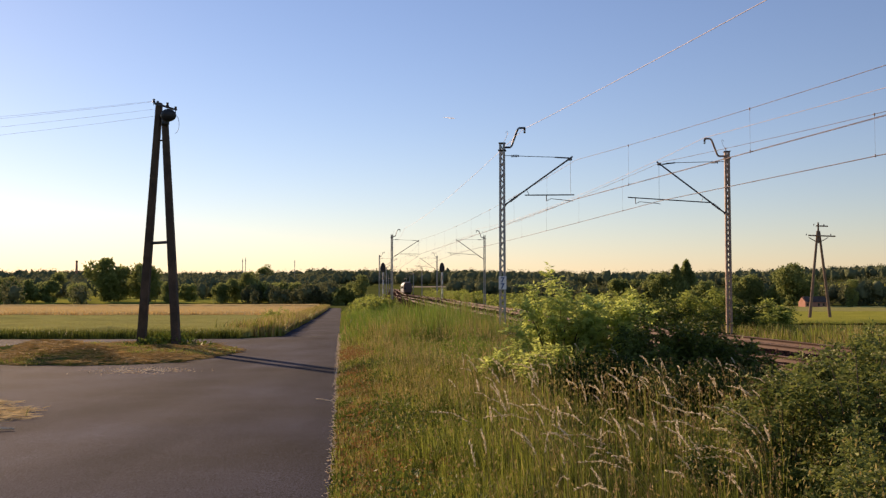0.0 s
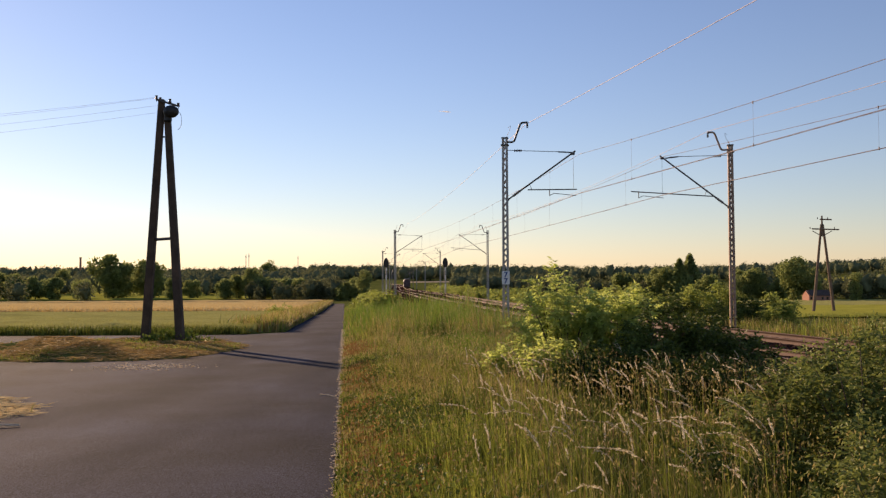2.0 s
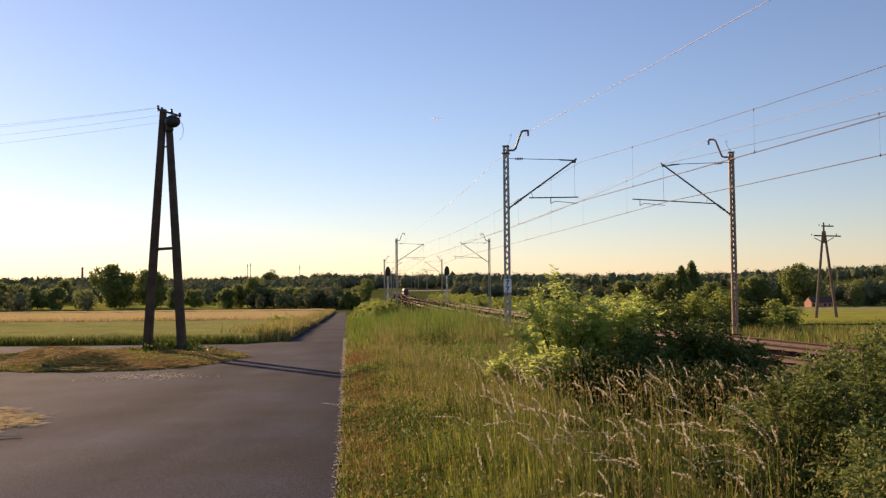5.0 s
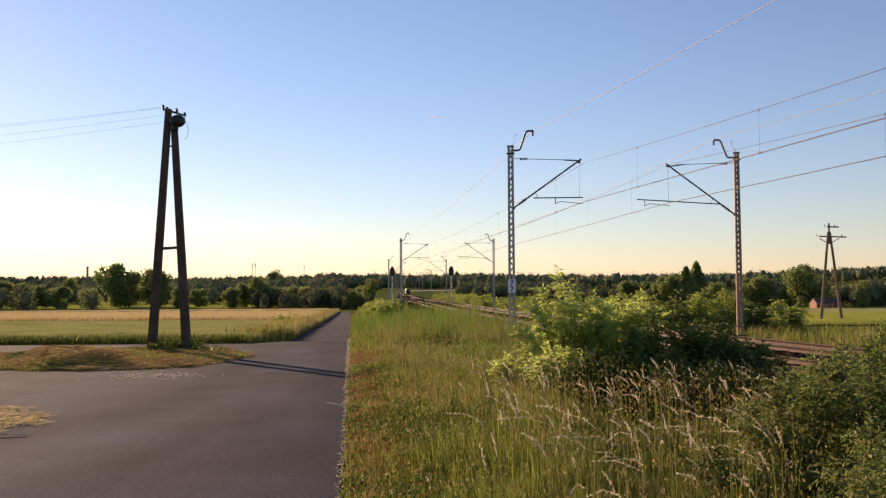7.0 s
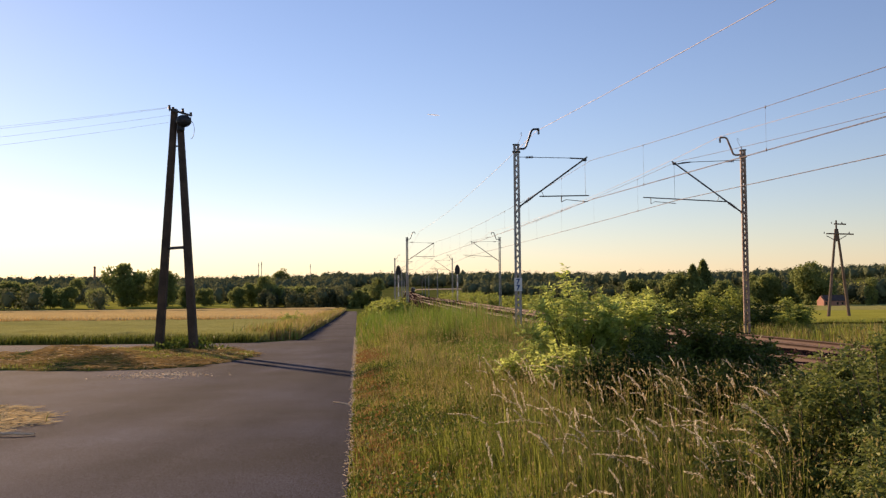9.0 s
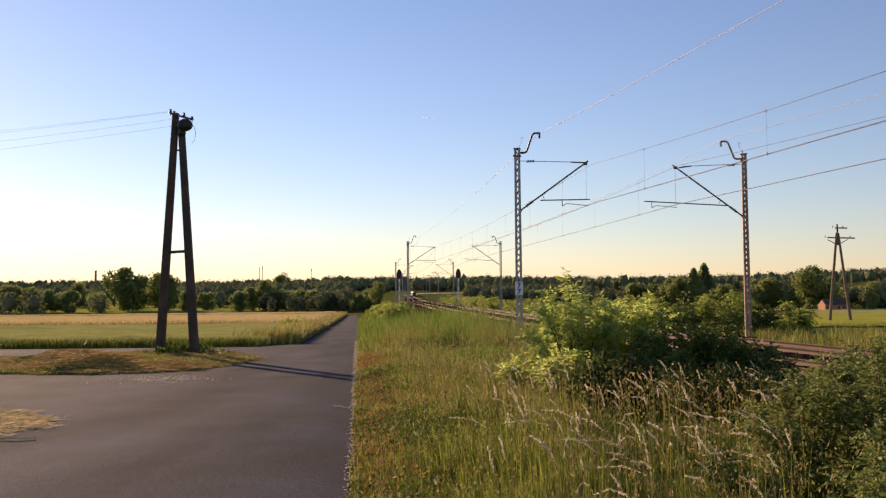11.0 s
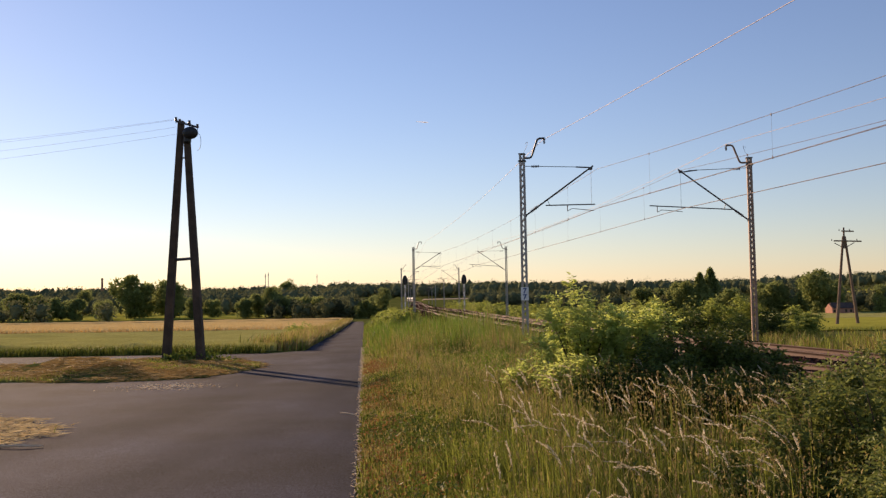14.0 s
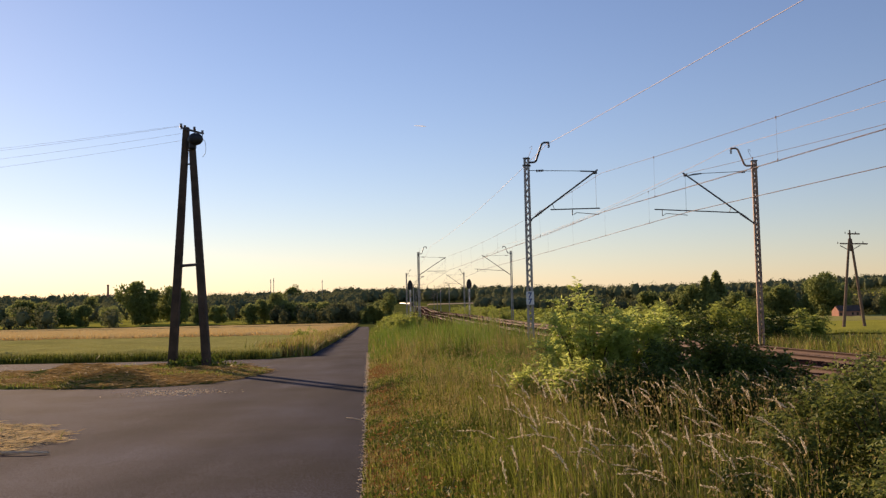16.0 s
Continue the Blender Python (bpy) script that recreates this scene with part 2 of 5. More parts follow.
def join(parts):
    vs, fs, o = [], [], 0
    for v, f in parts:
        vs.append(v)
        fs.append(np.asarray(f) + o)
        o += len(v)
    return np.concatenate(vs), np.concatenate(fs)


# ---------------------------------------------------------------- the lie of the land
def smooth(e0, e1, v):
    t = np.clip((np.asarray(v, float) - e0) / (e1 - e0), 0, 1)
    return t * t * (3 - 2 * t)


# the middle of the double track: across, ahead
RAIL_Y = np.array([-118, -47, -12, 6, 17.8, 29.3, 38.4, 70, 104, 173, 254, 280, 367, 455, 564, 683, 806, 893, 981, 1067, 1130])
RAIL_X = np.array([43, 26.2, 18.3, 14.4, 11.85, 9.45, 7.6, 3.2, -0.6, -7, -11.8, -13.6, -19, -23.8, -31, -39, -45.5, -56, -71, -97, -128])


def catmull(xs, ys, q):
    """A smooth curve through the stations."""
    m = np.gradient(ys, xs)
    i = np.clip(np.searchsorted(xs, q) - 1, 0, len(xs) - 2)
    h = xs[i + 1] - xs[i]
    t = (q - xs[i]) / h
    return ((2 * t**3 - 3 * t**2 + 1) * ys[i] + (t**3 - 2 * t**2 + t) * h * m[i]
            + (-2 * t**3 + 3 * t**2) * ys[i + 1] + (t**3 - t**2) * h * m[i + 1])


def rail_level(y):
    """Height of the rail heads."""
    return np.interp(y, [-120, 120, 175, 280, 500, 700, 1200], [-0.35, -0.35, -0.6, -1.5, -2.3, -2.4, -2.2])


LINE_Y = np.arange(-118, 1130, 1.0)
LINE_X = catmull(RAIL_Y, RAIL_X, LINE_Y)
TANG = np.stack([np.gradient(LINE_X), np.ones_like(LINE_X)], 1)
TANG /= np.linalg.norm(TANG, axis=1)[:, None]
NORM = np.stack([TANG[:, 1], -TANG[:, 0]], 1)      # to the right of the way ahead


def on_line(y, off=0.0):
    """The point beside the track's middle, off metres to the right, and the heading there."""
    i = np.clip((np.asarray(y, float) + 118), 0, len(LINE_Y) - 1.001)
    k = i.astype(int)
    f = i - k
    lx = LINE_X[k] * (1 - f) + LINE_X[k + 1] * f
    nx = NORM[k] * (1 - f)[..., None] + NORM[k + 1] * f[..., None]
    return lx + nx[..., 0] * off, np.asarray(y, float) + nx[..., 1] * off, np.arctan2(-nx[..., 1], nx[..., 0])


def track_distance(x, y):
    """Distance to the track's middle, with its sign (right positive), and the station."""
    x, y = np.asarray(x, float).ravel(), np.asarray(y, float).ravel()
    k = np.clip(np.round(y + 118), 0, len(LINE_Y) - 1).astype(int)
    for _ in range(4):
        s = (x - LINE_X[k]) * TANG[k, 0] + (y - LINE_Y[k]) * TANG[k, 1]
        k = np.clip(np.round(k + s * TANG[k, 1]), 0, len(LINE_Y) - 1).astype(int)
    d = (x - LINE_X[k]) * NORM[k, 0] + (y - LINE_Y[k]) * NORM[k, 1]
    far = np.hypot(x - LINE_X[k], y - LINE_Y[k])
    return np.where(far > np.abs(d) + 5, np.sign(d) * far, d), LINE_Y[k]


LAND_Y = np.array([-400, 0, 89, 178, 260, 355, 474, 711, 1066, 1600, 3000, 6000])
LAND_Z = np.array([0, 0, -1.95, -3.6, -4.65, -5.0, -5.0, -4.1, 3.0, 10.0, 12.0, 12.0])


def land(x, y):
    """Height of the ground at arrays x, y."""
    shape = np.shape(x)
    x, y = np.asarray(x, float).ravel(), np.asarray(y, float).ravel()
    z = np.interp(y, LAND_Y, LAND_Z)
    z = z + smooth(250, 700, y) * smooth(0.3, 0.55, x / np.maximum(y, 1)) * 8
    z = z + 0.8 * smooth(150, 500, y) * np.sin(x * 0.013 + 1.0) * np.sin(y * 0.009)
    d, st = track_distance(x, y)
    zf = rail_level(st) - 0.62
    t = smooth(5.2, 9.5, np.abs(d))
    z = zf * (1 - t) + z * t
    return z.reshape(shape)


def land_at(x, y):
    return float(land(np.array([x]), np.array([y]))[0])


LANE_SLOPE = -0.1414


def lane_right(y):
    return -0.1 + LANE_SLOPE * np.asarray(y, float) * 0.844


def build_ground():
    u = np.linspace(-1, 1, 220)
    xs = np.sign(u) * (np.exp(np.abs(u) * 6.2) - 1) / (math.exp(6.2) - 1) * 3500
    v = np.linspace(0, 1, 240)
    ys = (np.exp(v * 6.2) - 1) / (math.exp(6.2) - 1) * 4600
    ys = np.concatenate([-ys[1:130:3][::-1], ys])
    X, Y = np.meshgrid(xs, ys, indexing="ij")
    Z = land(X, Y) - 0.03
    V = np.stack([X, Y, Z], -1).reshape(-1, 3)
    n, m = X.shape
    i, j = np.meshgrid(np.arange(n - 1), np.arange(m - 1), indexing="ij")
    F = np.stack([i * m + j, (i + 1) * m + j, (i + 1) * m + j + 1, i * m + j + 1], -1).reshape(-1, 4)
    ob = new("ground", fast_mesh("ground", V, F, M_ground, True))
    tagged(ob, "gently rolling meadow ground under summer grass", "ground", kind="structure")


build_ground()


def build_road():
    bm = bmesh.new()
    ys = list(np.arange(0, 42.1, 3))
    outline = [(float(lane_right(y)), y) for y in ys]
    y_top = ys[-1]
    outline += [(float(lane_right(y_top)) - 2.9, y_top), (-8.35, 40.6), (-9.0, 39.2), (-11.5, 38.5), (-20, 38.3), (-70, 39),
                (-70, 16.5), (-14, 15.4), (-9, 14.8), (-7.2, 13.9), (-6.25, 12.6), (-6.05, 11.6), (-6.3, 10.6), (-7.5, 9.7), (-9, 8), (-10, 0)]
    top = [bm.verts.new((x, y, -0.0219 * max(y, 0.0))) for x, y in outline]
    bm.faces.new(top)
    bmesh.ops.triangulate(bm, faces=bm.faces[:])
    bm.faces.new((top[0], top[-1], bm.verts.new((-4.2, -60, 0)), bm.verts.new((float(lane_right(-60)), -60, 0))))
    prev = None
    for y in np.arange(y_top, 205, 3.0):
        w = 2.9 + 0.06 * math.sin(y * 0.4)
        xr = float(lane_right(y)) - 0.00002 * max(y - 120, 0) ** 2
        z = land_at(xr - 1.5, y)
        row = [bm.verts.new((xr - w * k / 4, y, z + 0.012 * (2 - abs(k - 2)) - 0.012)) for k in range(5)]
        if prev:
            for k in range(4):
                bm.faces.new((prev[k], row[k], row[k + 1], prev[k + 1]))
        prev = row
    bmesh.ops.recalc_face_normals(bm, faces=bm.faces[:])
    if sum(f.normal.z for f in bm.faces) < 0:
        bmesh.ops.reverse_faces(bm, faces=bm.faces[:])
    ob = part("road", bm, M_asphalt)
    tagged(ob, "worn grey asphalt country lane with a forked junction", "road", kind="structure")


build_road()


# ---------------------------------------------------------------- railway
def ribbon(profile, off, y0, y1, step, level=0.0):
    """A cross-section (across, up) carried along the track."""
    ys = np.arange(y0, y1, step)
    rows = []
    for px, pz in profile:
        X, Y, _ = on_line(ys, off + px)
        rows.append(np.stack([X, Y, rail_level(ys) + pz + level], -1))
    V = np.stack(rows, 1)
    n, k = V.shape[:2]
    i, j = np.meshgrid(np.arange(n - 1), np.arange(k - 1), indexing="ij")
    F = np.stack([i * k + j, i * k + j + 1, (i + 1) * k + j + 1, (i + 1) * k + j], -1).reshape(-1, 4)[:, ::-1]
    return V.reshape(-1, 3), F


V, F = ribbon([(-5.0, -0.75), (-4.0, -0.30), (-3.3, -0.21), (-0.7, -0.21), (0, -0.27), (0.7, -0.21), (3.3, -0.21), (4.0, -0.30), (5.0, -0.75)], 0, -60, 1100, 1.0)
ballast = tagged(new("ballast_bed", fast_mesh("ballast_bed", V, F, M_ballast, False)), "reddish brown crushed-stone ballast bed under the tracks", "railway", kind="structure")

RAIL_PROFILE = [(-0.07, -0.17), (-0.07, -0.155), (-0.012, -0.13), (-0.012, -0.045), (-0.036, -0.03), (-0.036, 0), (0.036, 0), (0.036, -0.03), (0.012, -0.045), (0.012, -0.13), (0.07, -0.155), (0.07, -0.17)]
for side, off in (("near", -2.0), ("far", 2.0)):
    tr = thing("railway_track", 0, 0, 0, "rusty steel railway track on concrete sleepers", "railway track", "double railway line")
    for g in (-0.75, 0.75):
        V, F = ribbon(RAIL_PROFILE, off + g, -50, 1080, 2.0)
        rail = mesh_part("rail", fast_mesh("rail", V, F, M_rail), tr)
        V, F = ribbon([(-0.03, 0.002), (0.03, 0.002)], off + g, -50, 1080, 2.0)
        mesh_part("rail_head", fast_mesh("rail_head", V, F, M_railtop), rail, "polished bright running surface")


def ballast_stones():
    """Loose broken stones over the ballast bed, finer where the line passes nearest."""
    g = np.random.default_rng(21)
    base = np.array([(1, 0, 0), (0, 1, 0), (0, 0, 1), (-1, 0, 0), (0, -1, 0), (0, 0, -1)], float)
    tri = np.array([(0, 1, 2), (1, 3, 2), (3, 4, 2), (4, 0, 2), (1, 0, 5), (3, 1, 5), (4, 3, 5), (0, 4, 5)])
    lots = []
    for n, y0, y1, size in ((30000, 12, 48, 0.055), (14000, 47, 110, 0.10), (9000, 108, 260, 0.17)):
        y = g.uniform(y0, y1, n)
        off = g.uniform(-4.7, 4.7, n)
        X, Y, _ = on_line(y, 0.0)
        X, Y = X + off * np.interp(y, LINE_Y, NORM[:, 0]), Y + off * np.interp(y, LINE_Y, NORM[:, 1])
        z = rail_level(y) + np.interp(np.abs(off), [0, 0.7, 3.3, 4.0, 5.0], [-0.27, -0.21, -0.21, -0.30, -0.75])
        S = size * g.uniform(0.5, 1.3, (n, 1, 1)) * (base[None] * g.uniform(0.6, 1.2, (n, 6, 1)) + g.normal(0, 0.22, (n, 6, 3)))
        a = g.uniform(0, 6.28, n)
        ca, sa = np.cos(a)[:, None], np.sin(a)[:, None]
        P = np.stack([S[..., 0] * ca - S[..., 1] * sa, S[..., 0] * sa + S[..., 1] * ca, S[..., 2]], -1) + np.stack([X, Y, z], -1)[:, None]
        lots.append((P.reshape(-1, 3), (tri[None] + (np.arange(n) * 6)[:, None, None]).reshape(-1, 3)))
    V, F = join(lots)
    tagged(new("ballast_stones", fast_mesh("ballast_stones", V, F, M_stone)), "broken reddish-brown ballast stones between the rails", "stones", kind="stuff")


ballast_stones()


def sleeper_mesh():
    bm = bmesh.new()
    add_box(bm, 0, 0, -0.225, 2.5, 0.26, 0.14, bevel=0.02)
    me = bpy.data.meshes.new("sleeper")
    bm.to_mesh(me)
    bm.free()
    me.materials.append(M_sleeper)
    return me


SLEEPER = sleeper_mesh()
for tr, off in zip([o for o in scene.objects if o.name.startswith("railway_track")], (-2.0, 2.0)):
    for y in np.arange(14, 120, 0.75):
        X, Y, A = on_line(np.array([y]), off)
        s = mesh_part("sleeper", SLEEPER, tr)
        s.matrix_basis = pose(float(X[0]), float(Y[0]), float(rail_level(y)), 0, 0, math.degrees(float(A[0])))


# ---------------------------------------------------------------- overhead line masts
def lattice_mast(x, y, z, side, heading, label, mat, high=8.55, plate=False, reach=1.0):
    """A lattice mast. side: 1 when its bracket reaches to the right of the way ahead."""
    e = thing("catenary_mast", x, y, z, label, "catenary mast", "overhead line masts", rz=heading)
    if side < 0:
        e.matrix_basis = pose(x, y, z, 0, 0, heading + 180)
    w0, w1, dd = (0.21, 0.16, 0.18) if mat is not M_rust_steel else (0.17, 0.13, 0.2)
    for i in (-1, 1):
        for j in (-1, 1):
            bm = bmesh.new()
            add_beam(bm, (i * w0 / 2, j * dd / 2, -0.6), (i * w1 / 2, j * dd / 2, high), 0.08, 0.055)
            part("corner_post", bm, mat, e)
    if mat is M_rust_steel:
        for i in (-1, 1):
            bm = bmesh.new()
            add_beam(bm, (i * (w0 / 2 + 0.048), 0, -0.6), (i * (w1 / 2 + 0.048), 0, high), 0.012, dd * 0.95)
            part("side_channel", bm, mat, e)
    bm = bmesh.new()
    n = 32
    for k in range(n):
        za, zb = 0.25 + (high - 0.3) * k / n, 0.25 + (high - 0.3) * (k + 1) / n
        s = 1 if k % 2 else -1
        wa = w0 + (w1 - w0) * za / high
        for j in (-1, 1):
            add_beam(bm, (s * wa / 2, j * (dd / 2 + 0.027), za), (-s * wa / 2, j * (dd / 2 + 0.027), zb), 0.045, 0.008)
        for i in (-1, 1):
            add_beam(bm, (i * (wa / 2 + 0.027), s * dd / 2, za), (i * (wa / 2 + 0.027), -s * dd / 2, zb), 0.008, 0.045)
    part("lattice_web", bm, mat, e)
    bm = bmesh.new()
    add_box(bm, 0, 0, -0.62, 0.7, 0.7, 0.9, bevel=0.05)
    part("foundation", bm, M_sleeper, e, "weathered concrete foundation block")
    bm = bmesh.new()
    add_box(bm, 0, 0, high + 0.02, 0.30, 0.28, 0.05, bevel=0.01)
    part("cap", bm, M_tube, e)
    bm = bmesh.new()
    add_box(bm, 0, 0, high - 0.30, 0.34, 0.30, 0.06, bevel=0.01)
    part("head_clamp", bm, M_tube, e)
    # horn with the feeder wire
    up = side < 0
    hb, ht = (high - 0.19, high + 0.66) if up else (high - 0.17, high + 0.68)
    bm = bmesh.new()
    pts = [(0.10, 0, hb), (0.36, 0, hb), (0.43, 0, hb + 0.07), (0.68, 0, ht - 0.08), (0.76, 0, ht), (1.02, 0, ht)]
    for a, b in zip(pts, pts[1:]):
        add_tube(bm, a, b, 0.045)
    part("feeder_horn", bm, mat if mat is M_rust_steel else M_tube, e)
    bm = bmesh.new()
    for k in range(3):
        add_tube(bm, (1.0, 0, ht - 0.05 - 0.07 * k), (1.0, 0, ht - 0.10 - 0.07 * k), 0.055, 0.035)
    part("insulator", bm, M_insulator, e)
    # bracket: stay, cantilever tube, registration arm
    zt, zb, re = high - (0.44 if up else 0.53), high - (2.87 if up else 2.73), reach
    tip = (3.2 * re, zt + 0.07) if up else (3.1 * re, zt - 0.12)
    bm = bmesh.new()
    add_tube(bm, (0.12, 0, zt), (2.75 * re, 0, zt - (0.0 if up else 0.16)), 0.014)
    add_tube(bm, (2.35 * re, 0, zt - (0.0 if up else 0.14)), (2.95 * re, 0, zt - (0.06 if up else 0.19)), 0.03)
    part("stay_rod", bm, M_tube, e)
    bm = bmesh.new()
    for k in range(5):
        add_tube(bm, (0.42 + 0.07 * k, 0, zt - 0.03), (0.47 + 0.07 * k, 0, zt - 0.03), 0.065, 0.03)
    part("insulator", bm, M_insulator, e)
    a, b = Vector((0.12, 0, zb)), Vector((tip[0], 0, tip[1]))
    bm = bmesh.new()
    for k in range(5):
        f = 0.08 + 0.022 * k
        add_tube(bm, a.lerp(b, f), a.lerp(b, f + 0.016), 0.07, 0.04)
    part("insulator", bm, M_insulator, e)
    bm = bmesh.new()
    add_tube(bm, a, b, 0.036)
    add_box(bm, 0.10, 0, zb, 0.14, 0.12, 0.12, bevel=0.02)
    add_box(bm, tip[0] - 0.12, 0, tip[1] - 0.12, 0.18, 0.09, 0.12, bevel=0.02)
    part("cantilever_tube", bm, M_tube, e)
    bm = bmesh.new()
    zr = zb + (0.54 if up else 0.42)
    end = 3.15 * re if side > 0 else 4.55
    add_tube(bm, (0.78 if up else 1.0, 0, zr - (0.03 if up else 0.0)), (end, 0, zr + (0.29 if up else -0.03)), 0.026)
    add_tube(bm, (1.1, 0, zr + 0.22), (1.18, 0, zr), 0.012)
    sx, q, zs = (1.95 * re, 1, zr) if side > 0 else (4.2, -1, zr + 0.25)
    add_tube(bm, (sx, 0, zs), (sx, 0, zs - 0.28), 0.018)
    add_tube(bm, (sx, 0, zs - 0.28), (sx + 0.2 * q, 0, zs - 0.18), 0.014)
    add_tube(bm, (sx + 0.2 * q, 0, zs - 0.18), (sx + 1.15 * q, 0, zs - 0.30), 0.014)
    add_tube(bm, (tip[0] - 0.1, 0, tip[1] - 0.12), (tip[0] - 0.1, 0, zr + (0.1 if up else -0.02)), 0.006, seg=5)
    part("registration_arm", bm, M_tube, e)
    # earth loop
    bm = bmesh.new()
    c = [(0.02 + 0.30 * math.sin(t) * (1 - t / 6), 0.10, high + 0.02 + 0.55 * math.sin(t * 0.9)) for t in np.linspace(0, 2.4, 12)]
    for a, b in zip(c, c[1:]):
        add_tube(bm, a, b, 0.008, seg=5)
    part("jumper_wire", bm, M_wire, e)
    if plate:
        bm = bmesh.new()
        add_box(bm, 0.02, -0.15, 2.15, 0.34, 0.02, 0.58, bevel=0.006)
        pl = part("number_plate", bm, M_white, e, "white enamel plate with dark digits")
        for k, zz in ((0, 2.18), (1, 1.91)):
            cu = bpy.data.curves.new("digit", "FONT")
            cu.body = "7"
            cu.size = 0.31
            cu.extrude = 0.003
            cu.offset = 0.012
            cu.align_x = "CENTER"
            d = new("digit", cu)
            d.parent = pl
            d.matrix_basis = pose(0.02, -0.164, zz, 90, 0, 0)
            cu.materials.append(M_blue)
    return e


MAST_ROWS = [-30, 38.4, 104, 173, 254, 340, 425, 510]
MAST_OFF = [(4.95, 5.2), (5.06, 5.80), (5.67, 5.76), (5.95, 5.8)] + [(5.2, 5.5)] * 4
HIGH = 8.55
for k, y in enumerate(MAST_ROWS):
    for off, side in ((-MAST_OFF[k][0], 1), (MAST_OFF[k][1], -1)):
        X, Y, A = on_line(np.array([y]), off)
        x, yy = float(X[0]), float(Y[0])
        mat = M_rust_steel if (side < 0 and y == 38.4) else M_steel
        lab = "rust-stained pale lattice mast with bracket beside the track" if mat is M_rust_steel else "grey galvanised lattice mast with bracket beside the track"
        lattice_mast(x, yy, float(rail_level(y)) - (0.26 if y == 104 else 0.10), side, math.degrees(float(A[0])), lab, mat, HIGH - (0.22 if side > 0 else 0.27), plate=(y == 38.4 and side > 0), reach=1.0 if y == 38.4 else (abs(off) - 2.2) / 3.2)


# ---------------------------------------------------------------- overhead wires
def catenary(off, swing):
    """Messenger, two contact wires and droppers of one track."""
    e = thing("overhead_line", 0, 0, 0, "thin dark catenary wires with droppers above the track", "overhead line", "overhead lines")
    mes, con = [], []
    for k, (a, b) in enumerate(zip(MAST_ROWS, MAST_ROWS[1:])):
        t = np.linspace(0, 1, 25)[:24]
        A = on_line(np.array([float(a)]), off + swing * (1 if k % 2 else -1))
        B = on_line(np.array([float(b)]), off - swing * (1 if k % 2 else -1))
        px = A[0][0] + (B[0][0] - A[0][0]) * t
        py = A[1][0] + (B[1][0] - A[1][0]) * t
        base = np.interp(t, [0, 1], [float(rail_level(a)), float(rail_level(b))])
        zc = base + 5.84 - 0.06 * 4 * t * (1 - t)
        zm = base + HIGH - 0.94 - (0.85 if k == 0 else 0.45) * 4 * t * (1 - t)
        mes.append(np.stack([px, py, zm], -1))
        con.append(np.stack([px, py, zc], -1))
        for f in np.arange(0.08, 0.95, 0.12):
            q = (np.interp(f, t, px), np.interp(f, t, py))
            z1, z0 = np.interp(f, t, zm), np.interp(f, t, zc)
            d = [sweep([(*q, z0), (*q, (z0 + z1) / 2), (*q, z1)], 0.003, 4),
                 sweep([(*q, z0 - 0.03), (*q, z0), (*q, z0 + 0.06)], 0.019, 5),
                 sweep([(*q, z1 - 0.05), (*q, z1), (*q, z1 + 0.03)], 0.019, 5)]
            mesh_part("dropper", fast_mesh("dropper", *join(d), M_wire), e)
    P = np.concatenate(mes)
    mesh_part("messenger_wire", fast_mesh("messenger_wire", *sweep(P, 0.009, 4), M_wire), e)
    for s in (-0.035, 0.035):
        P = np.concatenate(con) + np.array([s, 0, 0])
        mesh_part("contact_wire", fast_mesh("contact_wire", *sweep(P, 0.008, 4), M_wire), e)


catenary(-1.8, 0.2)
catenary(2.3, 0.2)
for off, dz, sag in ((-4.1, 0.35, 0.44), (4.7, 0.28, 0.6)):
    seg = []
    for a, b in zip(MAST_ROWS, MAST_ROWS[1:]):
        t = np.linspace(0, 1, 25)[:24]
        A, B = on_line(np.array([float(a)]), off), on_line(np.array([float(b)]), off)
        zz = np.interp(t, [0, 1], [float(rail_level(a)), float(rail_level(b))]) + HIGH + dz - sag * 4 * t * (1 - t)
        seg.append(np.stack([A[0][0] + (B[0][0] - A[0][0]) * t, A[1][0] + (B[1][0] - A[1][0]) * t, zz], -1))
    tagged(new("feeder_wire", fast_mesh("feeder_wire", *sweep(np.concatenate(seg), 0.010, 5), M_feeder)), "bright aluminium feeder wire slung between mast horns", "wire", "feeder wires")


